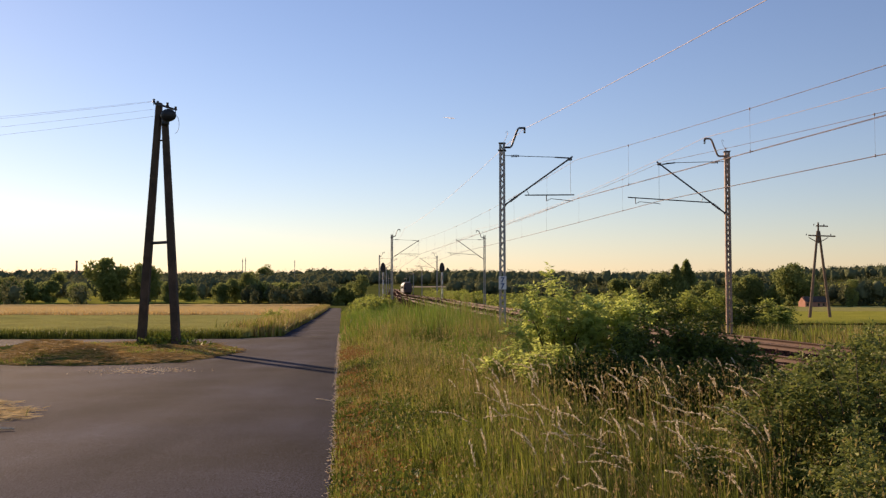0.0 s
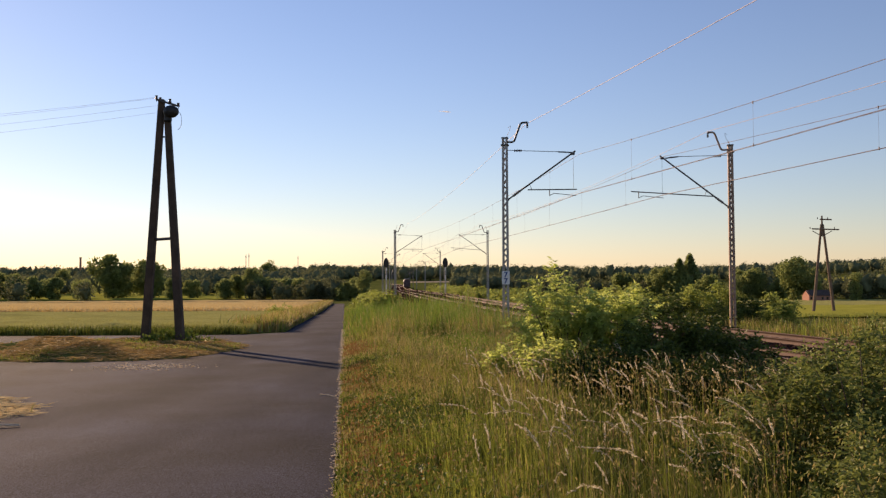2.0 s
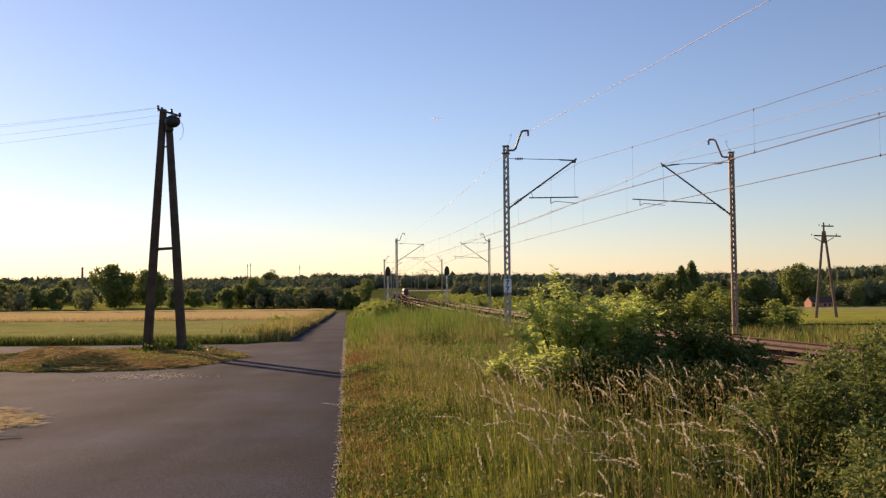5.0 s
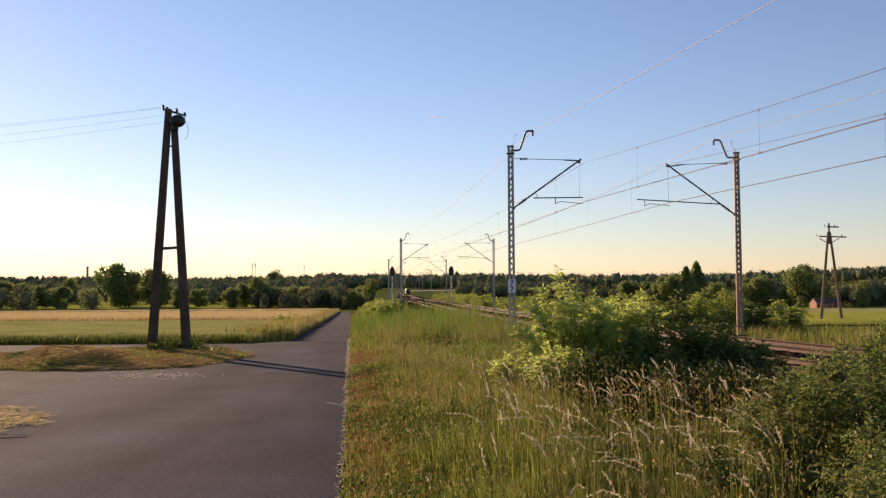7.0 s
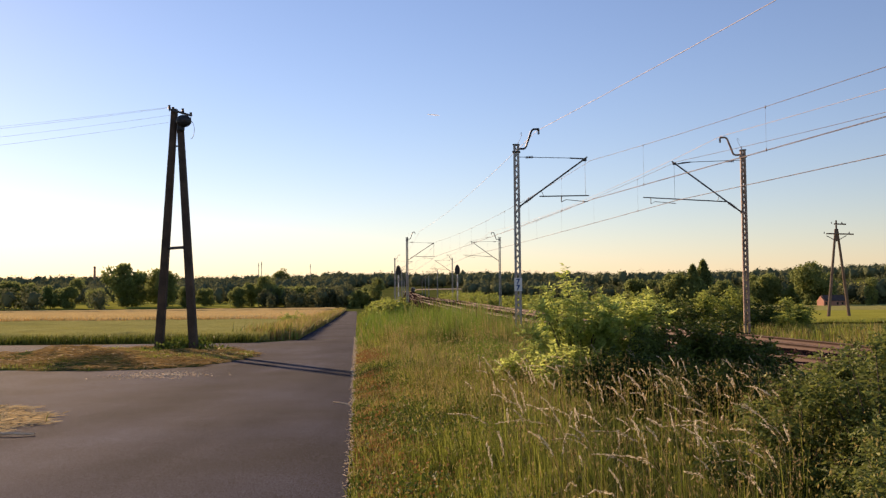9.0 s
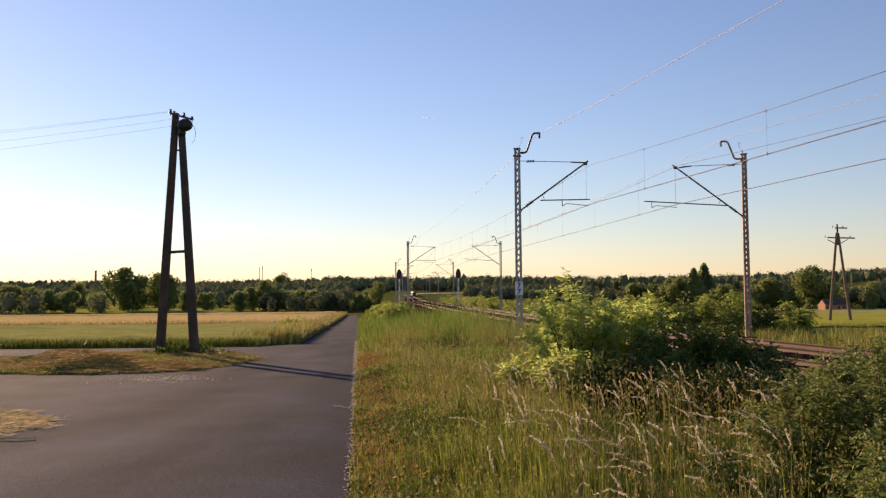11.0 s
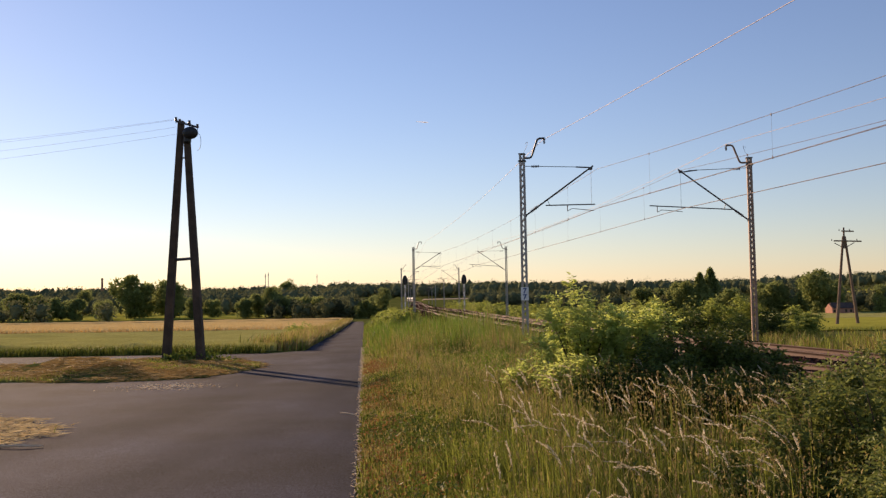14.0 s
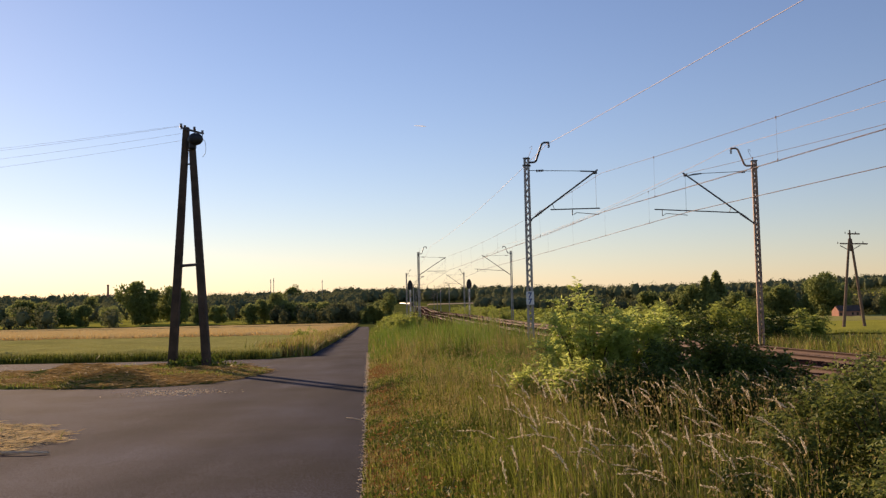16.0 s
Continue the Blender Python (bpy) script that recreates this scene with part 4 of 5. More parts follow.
ISLAND = [(-6.55, 27.4), (-6.9, 25.2), (-7.5, 23.0), (-9.0, 22.0), (-11.5, 22.1), (-13.4, 22.9), (-15.5, 24.6), (-18, 27.0), (-17.5, 29.5), (-14, 32.4), (-11.8, 33.6), (-9.2, 33.0), (-7.4, 30.2)]
CORNER = [(-5.95, 11.9), (-6.1, 10.9), (-6.6, 10.3), (-7.8, 9.8), (-12, 9.4), (-20, 9.6), (-20, 15.2), (-12, 15.0), (-8.2, 14.4), (-6.8, 13.5), (-6.15, 12.7)]


def hump(x, y):
    """The mound is higher on its far left part."""
    return 0.12 + (0.75 + 1.0 * (patches(np.asarray(x), np.asarray(y), 2.4, 1.0) - 0.5)) * smooth(0.36, 0.41, -np.asarray(x) / np.maximum(y, 1)) * smooth(0.52, 0.47, -np.asarray(x) / np.maximum(y, 1)) * smooth(31, 27, y)


def turf(poly, name, label, rise, n_short, n_straw, soil):
    cx, cy = np.mean([p[0] for p in poly]), np.mean([p[1] for p in poly])
    bm = bmesh.new()
    fine = []
    for (x1, y1), (x2, y2) in zip(poly, poly[1:] + poly[:1]):
        for t in (0, 0.25, 0.5, 0.75):
            x, y = x1 + (x2 - x1) * t, y1 + (y2 - y1) * t
            s = 1 + 0.03 * math.sin(x * 5) + 0.03 * math.sin(y * 7)
            fine.append((cx + (x - cx) * s, cy + (y - cy) * s))
    rings = []
    for s, up in ((1.0, -0.01), (0.97, 0.05), (0.85, 0.5), (0.6, 0.85), (0.3, 1.0)):
        ring = []
        for x, y in fine:
            X, Y = cx + (x - cx) * s, cy + (y - cy) * s
            up2 = up * rise if up > 0.1 else up
            up2 = up2 * hump(X, Y) if up > 0.1 else up2
            ring.append(bm.verts.new((X, Y, -0.0219 * Y + up2 + (0.03 * math.sin(X * 2.3) * math.cos(Y * 1.9) if up > 0.1 else 0))))
        rings.append(ring)
    for a, b in zip(rings, rings[1:]):
        for i in range(len(a)):
            bm.faces.new((a[i], a[(i + 1) % len(a)], b[(i + 1) % len(a)], b[i]))
    bm.faces.new(rings[-1])
    bmesh.ops.recalc_face_normals(bm, faces=bm.faces[:])
    if soil:
        tagged(part(name, bm, soil), label, "grass island", kind="structure")
    else:
        bm.free()
    base_z = lambda x, y: -0.0219 * y + 0.01 + rise * 0.95 * smooth(0.0, 0.5, depth_in(x, y, fine, cx, cy)) * hump(x, y)
    for n, mat, nm, lb, hh, ww, lean in ((n_short, M_grass, "island_grass", "short green grass on the mound", 0.10, 0.016, 0.6), (n_straw, M_straw, "mown_hay", "mown dry hay lying on the mound", 0.11, 0.020, 1.2)):
        xs = rng.uniform(min(p[0] for p in fine), max(p[0] for p in fine), n * 2)
        ys = rng.uniform(min(p[1] for p in fine), max(p[1] for p in fine), n * 2)
        ok = inside(xs, ys, fine)
        k = patches(xs, ys, 1.1, 4.0)
        if soil:
            ok &= (k > 0.30) if mat is M_straw else (k < 0.55)
        xs, ys = xs[ok][:n], ys[ok][:n]
        if mat is M_straw:
            a = rng.uniform(0, 6.28, len(xs))
            d = unit(np.stack([np.cos(a), np.sin(a), rng.uniform(-0.05, 0.12, len(xs))], -1))
            L = rng.uniform(0.08, 0.26, len(xs)) * (1.5 if soil else 1.0)
            heap = 0.03 + (0.14 * patches(xs, ys, 3.1, 2.0) ** 2 if soil else 0.0)
            stuff(nm, leaves(np.stack([xs, ys, base_z(xs, ys) + rng.uniform(0.005, 1, len(xs)) * heap], -1), d, L, np.full(len(xs), 0.018 if soil else 0.009), 0.3), M_straw if soil else M_hay, lb, "grass")
            continue
        stuff(nm, blades(xs, ys, base_z(xs, ys), hh * rng.uniform(0.5, 1.6, len(xs)), ww * rng.uniform(0.6, 1.4, len(xs)), lean), mat, lb, "grass")


def depth_in(x, y, poly, cx, cy):
    """0 at the outline, rising inwards."""
    d = np.full(len(x), 1e9)
    for (x1, y1), (x2, y2) in zip(poly, poly[1:] + poly[:1]):
        ex, ey = x2 - x1, y2 - y1
        t = np.clip(((x - x1) * ex + (y - y1) * ey) / (ex * ex + ey * ey + 1e-9), 0, 1)
        d = np.minimum(d, np.hypot(x - x1 - t * ex, y - y1 - t * ey))
    return d / 3.0


turf(ISLAND, "road_island", "low mound of mown grass in the fork of the lane", 0.34, 11000, 30000, M_ground)
turf(CORNER, "lane_corner", "dry mown grass corner beside the lane", 0.03, 200, 42000, None)


def scraps():
    """Loose straw on the asphalt: along the lane's edge and before the island."""
    n = 2200
    y = 3 + 42 * rng.uniform(0, 1, n) ** 1.2
    x = lane_right(y) - np.abs(rng.normal(0, 0.03, n)) + 0.03
    xs2 = rng.normal(-7.2, 0.6, 420)
    ys2 = rng.normal(20.3, 0.5, 420)
    x, y = np.concatenate([x, xs2]), np.concatenate([y, ys2])
    c = np.stack([x, y, -0.0219 * y + 0.012], -1)
    a = rng.uniform(0, 2 * np.pi, len(x))
    d = np.stack([np.cos(a), np.sin(a), rng.uniform(0, 0.25, len(x))], -1)
    L = rng.uniform(0.010, 0.030, len(x)) * (1 + 0.07 * y)
    L[n:] *= 1.4
    stuff("straw_scraps", leaves(c, unit(d), L, L * 0.32, 0.1), M_chip, "loose straw scraps scattered on the asphalt", "straw")


scraps()


def stick():
    bm = bmesh.new()
    pts = [(-6.35, 10.72, -0.2), (-6.05, 10.78, -0.205), (-5.7, 10.74, -0.195), (-5.42, 10.8, -0.215)]
    for a, q in zip(pts, pts[1:]):
        add_tube(bm, a, q, 0.016, 0.013, seg=7)
    tagged(part("fallen_branch", bm, M_chip), "bare fallen branch lying on the asphalt", "branch")


stick()


def twig():
    bm = bmesh.new()
    pts = [(-2.12, 14.28, -0.302), (-1.98, 14.1, -0.285), (-1.82, 13.95, -0.297)]
    for a, q in zip(pts, pts[1:]):
        add_tube(bm, a, q, 0.009, 0.007, seg=6)
    tagged(part("straw_twig", bm, M_chip), "thin pale straw twig lying on the asphalt", "twig")


twig()


def pole_weeds():
    """Broad-leaved weeds at the foot of the pole."""
    n = 700
    x = rng.normal(-10.0, 0.55, n)
    y = rng.normal(31.1, 0.4, n)
    z = -0.0219 * y + 0.05 + rng.uniform(0, 0.45, n) * np.exp(-((x + 10.0) / 1.2) ** 2)
    d = unit(rng.normal(size=(n, 3)) + np.array([0, 0, 0.4]))
    L = rng.uniform(0.08, 0.2, n)
    stuff("pole_weeds", leaves(np.stack([x, y, z], -1), d, L, L * 0.7), M_weed, "broad green weeds around the pole's feet", "weeds")


pole_weeds()


# fields on the far side of the lane
def crop(name, x0, x1, y0, y1, rise, mat, label, n, bw):
    nx, ny = 90, 60
    ys = np.linspace(y0, y1, ny)
    V = []
    for y in ys:
        xe = float(lane_right(y)) - 4.6 if x1 is None else x1
        xs = x0 + (xe - x0) * np.linspace(0, 1, nx)
        zz = land(xs, np.full(nx, y)) + rise + 0.14 * (patches(xs, np.full(nx, y), 1.1) - 0.5) + rng.normal(0, 0.04, nx)
        V.append(np.stack([xs, np.full(nx, y), zz], -1))
    V = np.array(V)
    V[0, :, 2] -= rise * 0.8
    V[:, -1, 2] -= rise * 0.9
    i, j = np.meshgrid(np.arange(ny - 1), np.arange(nx - 1), indexing="ij")
    F = np.stack([i * nx + j, i * nx + j + 1, (i + 1) * nx + j + 1, (i + 1) * nx + j], -1).reshape(-1, 4)
    T = np.concatenate([F[:, [0, 1, 2]], F[:, [0, 2, 3]]])
    y = y0 + (y1 - y0) * rng.uniform(0, 1, n) ** 1.6
    xe = (lane_right(y) - 4.3) if x1 is None else np.full(n, x1)
    x = np.maximum(x0, -0.65 * y - 8)
    x = x + (xe - x) * rng.uniform(0, 1, n)
    B = blades(x, y, land(x, y), rise * rng.uniform(0.9, 1.35, n), bw * rng.uniform(0.7, 1.4, n), 0.2)
    stuff(name, [(V.reshape(-1, 3), T), B], mat, label, "crop field")


crop("green_field", -110, None, 41, 90, 0.38, M_crop_green, "pale green cereal crop beside the lane", 90000, 0.026)
crop("ripe_field", -190, None, 90, 186, 0.7, M_crop_gold, "golden ripening cereal field behind the green crop", 42000, 0.09)
crop("pale_field", -230, None, 216, 246, 0.5, M_crop_gold, "narrow pale cereal strip behind a grassy margin", 9000, 0.16)


crop("yellow_green_field", 19, 140, 66, 128, 0.3, M_meadow, "sunlit yellow-green field beyond the railway", 30000, 0.06)
crop("grey_green_field", 30, 190, 132, 215, 0.3, M_crop_green, "dull green field before the farm", 20000, 0.12)
crop("valley_meadow", -300, -45, 300, 460, 0.12, M_meadow, "bright meadow strip in the valley", 6000, 0.2)
crop("upland_field", 105, 460, 430, 760, 0.2, M_meadow, "sunlit upland field below the far wood", 3000, 0.3)
crop("stubble_field", -44, 4, 858, 905, 0.2, M_stubble, "pale stubble field before the wood", 2000, 0.3)


# ---------------------------------------------------------------- trees
def crown_arrays(rx, rz, n, leaf, gaps=0.5, lumps=9, spire=False, seed=0):
    """Leaf clumps gathered on lumps, with gaps between them, about the origin at the crown's foot."""
    r = np.random.default_rng(seed)
    if spire:
        t = r.uniform(0, 1, n) ** 0.8
        a = r.uniform(0, 2 * np.pi, n)
        rad = rx * (1 - t) * (0.55 + 0.45 * np.sin(t * 60) ** 2) * np.sqrt(r.uniform(0.3, 1, n))
        c = np.stack([np.cos(a) * rad, np.sin(a) * rad, t * 2 * rz], -1)
    else:
        zt = r.uniform(0.1, 0.84, lumps)
        an = r.uniform(0, 2 * np.pi, lumps)
        rad = rx * np.sqrt(np.clip(1 - ((zt - 0.46) / 0.50) ** 2, 0.1, 1)) * r.uniform(0.1, 0.78, lumps)
        lc = np.stack([np.cos(an) * rad, np.sin(an) * rad, (2 * zt - 1) * rz], -1)
        lr = r.uniform(0.26, 0.44, lumps) * min(rx, rz)
        k = r.integers(0, lumps, n)
        c = lc[k] + unit(r.normal(size=(n, 3))) * lr[k][:, None] * r.uniform(0.6, 1.05, (n, 1))
        c[:, 2] += rz
    d = unit(r.normal(size=(n, 3)) + np.array([0, 0, -0.3]))
    return leaves(c, d, leaf * r.uniform(0.6, 1.4, n), leaf * 0.6 * r.uniform(0.6, 1.4, n))


TREE_KINDS = {}


def tree(x, y, high, wide, label, mat=None, spire=False, kind=0, leaf=0.0, n=5600, foot=0.05, name="tree", group="", open_crown=False):
    mat = mat or M_tree
    z = land_at(x, y)
    e = thing(name, x, y, z - 0.05, label, name, group, rz=(x * 37.0) % 360)
    rz_ = high * (1 - foot) / 2
    key = (round(high, 1), round(wide, 1), spire, kind, mat.name)
    if key not in TREE_KINDS:
        V, F = crown_arrays(wide / 2, rz_, n, leaf or wide * 0.062, lumps=22 if open_crown else 30, spire=spire, seed=len(TREE_KINDS) + 3)
        V[:, 2] += high * foot
        bm = bmesh.new()
        add_tube(bm, (0, 0, -0.3), (0, 0, high * 0.55), high * 0.022, high * 0.009, seg=8)
        r = random.Random(len(TREE_KINDS))
        for k in range(7):
            a = k * 2.4 + r.random()
            s = high * (foot + 0.05 + 0.05 * k)
            add_tube(bm, (0, 0, s), (math.cos(a) * wide * 0.34, math.sin(a) * wide * 0.34, s + high * (0.12 + 0.15 * r.random())), high * 0.008, high * 0.003, seg=6)
        me = bpy.data.meshes.new("trunk")
        bm.to_mesh(me)
        bm.free()
        me.materials.append(M_bark)
        TREE_KINDS[key] = (fast_mesh("crown", V, F, mat), me)
    crown, trunk = TREE_KINDS[key]
    mesh_part("trunk", trunk, e)
    mesh_part("crown", crown, e)
    return e


# trees on the valley meadow, by bearing (across per metre ahead), distance, height, width
for b, y, h, w, op in ((-0.393, 330, 19.5, 20, True), (-0.355, 335, 17, 14, False), (-0.345, 325, 17, 10, False), (-0.452, 420, 15, 10, False), (-0.51, 320, 11, 12, False),
                       (-0.485, 315, 10, 12, False), (-0.465, 310, 9, 12, False), (-0.535, 318, 12, 13, False), (-0.325, 300, 9, 7, False), (-0.30, 330, 8, 9, False), (-0.428, 300, 8, 8, False), (-0.43, 330, 9, 9, False),
                       (-0.26, 300, 8, 8, False), (-0.245, 310, 10, 9, False), (-0.228, 305, 13, 9, False), (-0.215, 300, 9, 9, False), (-0.200, 295, 8, 9, False), (-0.185, 290, 8.5, 10, False),
                       (-0.170, 285, 8, 9, False), (-0.155, 285, 7.5, 9, False), (-0.14, 290, 7, 9, False), (-0.125, 280, 6, 8, False), (-0.096, 250, 11.0, 5.5, False), (-0.105, 262, 8.0, 8.0, False), (-0.115, 255, 6.5, 9.0, False)):
    tree(b * y, y, h * 0.9, w, "leafy deciduous tree on the valley meadow", kind=int(h) % 3, group="valley trees", open_crown=op)
tree(-0.209 * 880, 880, 26, 20, "lone round tree on the far ridge")
for b, y, h, w, sp in ((0.262, 240, 10, 11, False), (0.275, 235, 11, 13, True), (0.287, 240, 12.5, 14, True), (0.25, 250, 9.5, 10, False), (0.21, 250, 8, 10, False), (0.225, 260, 8, 9, False), (0.36, 230, 9, 10, False), (0.35, 250, 9, 9, False),
                       (0.413, 215, 11, 11, False), (0.40, 225, 10, 10, False), (0.43, 230, 9, 8, False), (0.482, 200, 7.5, 4, False), (0.31, 200, 7, 8, False), (0.495, 260, 8, 9, False)):
    tree(b * y, y, h, w, "dark spruce among farm trees" if sp else "dense round farm tree beyond the railway", spire=sp, kind=int(w) % 3, group="farm trees")


def wood(name, label, count, near, far, hs, seed, where, clump, per, heart=0.66):
    """Crowns of loose leaf clumps, side by side and behind one another."""
    r = np.random.default_rng(seed)
    b = r.uniform(-0.74, 0.74, count * 3)
    y = near + (far - near) * r.uniform(0, 1, count * 3)
    ok = where(b, y, r)
    b, y = b[ok][:count], y[ok][:count]
    x, n = b * y, len(b)
    h = r.uniform(hs[0], hs[1], n) * (0.85 + 0.3 * patches(x, y, 0.02, 1.0))
    w = h * r.uniform(0.28, 0.46, n)
    z = land(x, y)
    u = unit(r.normal(size=(n * per, 3)))
    k = np.repeat(np.arange(n), per)
    lump = 0.98 + 0.12 * np.sin(u[:, 0] * 4 + k) * np.sin(u[:, 1] * 5 + k * 1.7) + 0.06 * np.sin(u[:, 2] * 6 + k * 0.7)
    C = u * np.stack([w[k], w[k], h[k] * 0.5], -1) * (lump * r.uniform(0.72, 1.02, n * per))[:, None]
    C += np.stack([x[k], y[k], z[k] + h[k] * 0.48], -1)
    d = unit(r.normal(size=C.shape) + u * 0.4)
    L = clump * r.uniform(0.6, 1.5, len(C))
    V, F = leaves(C, d, L, L * 0.8, 0.15)
    # the dense inner crowns
    bm = bmesh.new()
    bmesh.ops.create_icosphere(bm, subdivisions=2, radius=1)
    base = np.array([v.co[:] for v in bm.verts])
    tri = np.array([[v.index for v in f.verts] for f in bm.faces])
    bm.free()
    core = base[None] * (heart + r.normal(0, 0.16, (n, len(base), 1))) * np.stack([w, w, h * 0.5], -1)[:, None] + np.stack([x, y, z + h * 0.48], -1)[:, None]
    T = (tri[None] + (np.arange(n) * len(base))[:, None, None]).reshape(-1, 3)
    ob = stuff(name, (V, F), M_wood_far, label, "forest")
    mesh_part("inner_crowns", fast_mesh("inner_crowns", core.reshape(-1, 3), T, M_wood_heart), ob)


def open_line(b, y):
    """Clear of the railway and the fields."""
    return (np.abs(b * y - np.interp(y, LINE_Y, LINE_X)) > 9) & ~((b > -0.07) & (b < 0.06) & (y > 690) & (y < 780))


wood("far_wood", "distant dark mixed wood along the ridge", 1500, 860, 1180, (13, 19), 3, lambda b, y, r: open_line(b, y) & ~((b > -0.125) & (b < -0.058) & (y < 1085)) & ~((b > -0.06) & (b < 0.012) & (y < 915)), 1.0, 110)
wood("ridge_scrub", "low dark undergrowth at the foot of the ridge wood", 900, 1085, 1140, (6, 11), 9, lambda b, y, r: (b > -0.13) & (b < 0.03), 1.0, 70)
wood("ridge_wood", "distant dark wood behind the railway curve", 600, 1140, 1330, (15, 21), 8, lambda b, y, r: (b > -0.16) & (b < 0.05), 1.4, 70)
wood("valley_thicket", "belt of trees and thickets in the valley", 900, 380, 700, (6, 13), 4,
     lambda b, y, r: open_line(b, y) & (patches(b * y, y, 0.022, 2.0) > 0.47) & (b < 0.14) & ~((b > -0.088) & (b < 0.008)) & ~((b > -0.13) & (b < 0.03) & ((y < 520) | (b < -0.085))), 0.65, 170, 0.62)
wood("hedge_thicket", "dark hedge trees behind the farm fields", 260, 250, 330, (5, 9), 5,
     lambda b, y, r: open_line(b, y) & (patches(b * y, y, 0.03, 7.0) > 0.45) & ((b > 0.1) & (y < 275) | (b < -0.12)), 0.6, 260, 0.5)


# ---------------------------------------------------------------- bushes
def bush(x, y, high, wide, label, mat, n, leaf, slim=0.35, stems=9, seed=1, group="", deep=None):
    """Stems that fan out, with leaves along twigs."""
    r = np.random.default_rng(seed)
    z = land_at(x, y)
    e = thing("bush", x, y, z - 0.05, label, "bush", group)
    C, D = [], []
    deep = deep or wide
    per = n // stems
    for k in range(stems):
        a = r.uniform(0, 2 * np.pi)
        rad = math.sqrt(r.uniform(0.02, 1))
        tip = np.array([math.cos(a) * rad * wide / 2, math.sin(a) * rad * deep / 2, high * (1 - 0.35 * rad * rad) * r.uniform(0.75, 1.05)])
        root = np.array([tip[0] * 0.25, tip[1] * 0.25, 0.0])
        ctrl = root * 0.4 + tip * 0.35 + np.array([0, 0, high * 0.3])
        t = np.linspace(0, 1, 6)[:, None]
        path = (1 - t) ** 2 * root + 2 * t * (1 - t) * ctrl + t * t * tip
        V, F = sweep(path, 0.008 * high * (1 - 0.85 * t)[:, :, None], 5)
        mesh_part("stem", fast_mesh("stem", V, F, M_bark), e)
        q = 13 if slim < 0.4 else 9
        tw = max(4, per // q)
        tt = r.uniform(0.15, 1, (tw, 1)) ** 0.8
        st = (1 - tt) ** 2 * root + 2 * tt * (1 - tt) * ctrl + tt * tt * tip
        out = unit(st * np.array([1, 1, 0]) + 1e-3)
        td = unit(r.normal(size=(tw, 3)) * 0.75 + out * 0.4 + np.array([0, 0, 0.45]))
        tl = r.uniform(0.55, 1.1, tw) * leaf * (3.0 if slim < 0.4 else 4.2)
        s = np.tile(np.linspace(0.12, 1, q), tw)
        sg = np.tile(np.where(np.arange(q) % 2, 1.0, -1.0), tw)
        sg[q - 1::q] = 0
        st, td, tl = np.repeat(st, q, 0), np.repeat(td, q, 0), np.repeat(tl, q)
        c = st + td * (tl * s)[:, None]
        c[:, 2] -= 0.9 * (tl * s) ** 2
        sidev = unit(np.cross(td, np.array([0, 0, 1.0])) + r.normal(0, 0.12, td.shape))
        C.append(c)
        D.append(unit(td * 0.55 + sidev * sg[:, None] * 0.95 + np.array([0, 0, -0.35]) + r.normal(0, 0.12, td.shape)))
    C, D = np.concatenate(C), np.concatenate(D)
    keep = C[:, 2] > 0.02
    C, D = C[keep], D[keep]
    V, F = leaves(C, D, leaf * r.uniform(0.6, 1.3, len(C)), leaf * slim * r.uniform(0.7, 1.3, len(C)))
    mesh_part("foliage", fast_mesh("foliage", V, F, mat), e)
    return e


bush(2.1, 15.0, 2.2, 1.9, "tall bright green ash bush on the verge", M_leaf, 13000, 0.092, 0.34, 28, 1)
bush(3.05, 15.4, 1.95, 1.8, "bright green bush beside the taller one", M_leaf, 11500, 0.092, 0.34, 26, 2)
bush(1.15, 14.4, 1.0, 0.9, "young light green ash shoots in the grass", M_leaf, 2600, 0.09, 0.34, 10, 6)
bush(1.7, 13.4, 1.1, 1.1, "young light green ash shoots in the grass", M_leaf, 3600, 0.09, 0.34, 12, 18)
# dark leaf colour here holds the shade on the ash bush's near side
bush(3.6, 13.8, 1.5, 2.6, "shrub beneath the ash bush with shade put into its dark leaf colour", M_leaf_dark, 14000, 0.07, 0.55, 30, 3)
bush(4.6, 13.6, 1.3, 2.0, "shrub beneath the ash bush with shade put into its dark leaf colour", M_leaf_dark, 10000, 0.07, 0.55, 24, 8)
bush(2.5, 13.2, 0.9, 1.6, "shrub beneath the ash bush with shade put into its dark leaf colour", M_leaf_dark, 7000, 0.065, 0.55, 20, 13)
bush(3.5, 11.8, 0.85, 2.2, "low added shrub with shade put into its dark leaf colour", M_leaf_dark, 9000, 0.06, 0.55, 24, 12)
bush(3.6, 7.9, 1.2, 1.4, "small-leaved blackthorn shrub by the track", M_thorn, 7500, 0.05, 0.5, 22, 4)
bush(4.05, 7.7, 1.75, 1.4, "small-leaved blackthorn shrub by the track", M_thorn, 7500, 0.05, 0.5, 20, 5)
bush(2.8, 7.0, 1.12, 1.0, "small-leaved blackthorn shrub by the track", M_thorn, 6000, 0.046, 0.5, 20, 7)
bush(3.2, 6.5, 1.42, 1.1, "small-leaved blackthorn shrub by the track", M_thorn, 6500, 0.046, 0.5, 20, 9)
bush(2.75, 5.4, 0.95, 1.0, "small-leaved blackthorn shrub by the track", M_thorn, 5500, 0.040, 0.5, 18, 10)
# dark low shrubs here and below are added for shaded gaps in the grass
bush(2.0, 4.7, 0.6, 0.9, "low added shrub with shade put into its dark leaf colour", M_leaf_dark, 5000, 0.035, 0.55, 18, 14)
bush(2.4, 4.5, 0.85, 0.9, "small-leaved blackthorn shrub by the track", M_thorn, 5000, 0.036, 0.5, 18, 15)
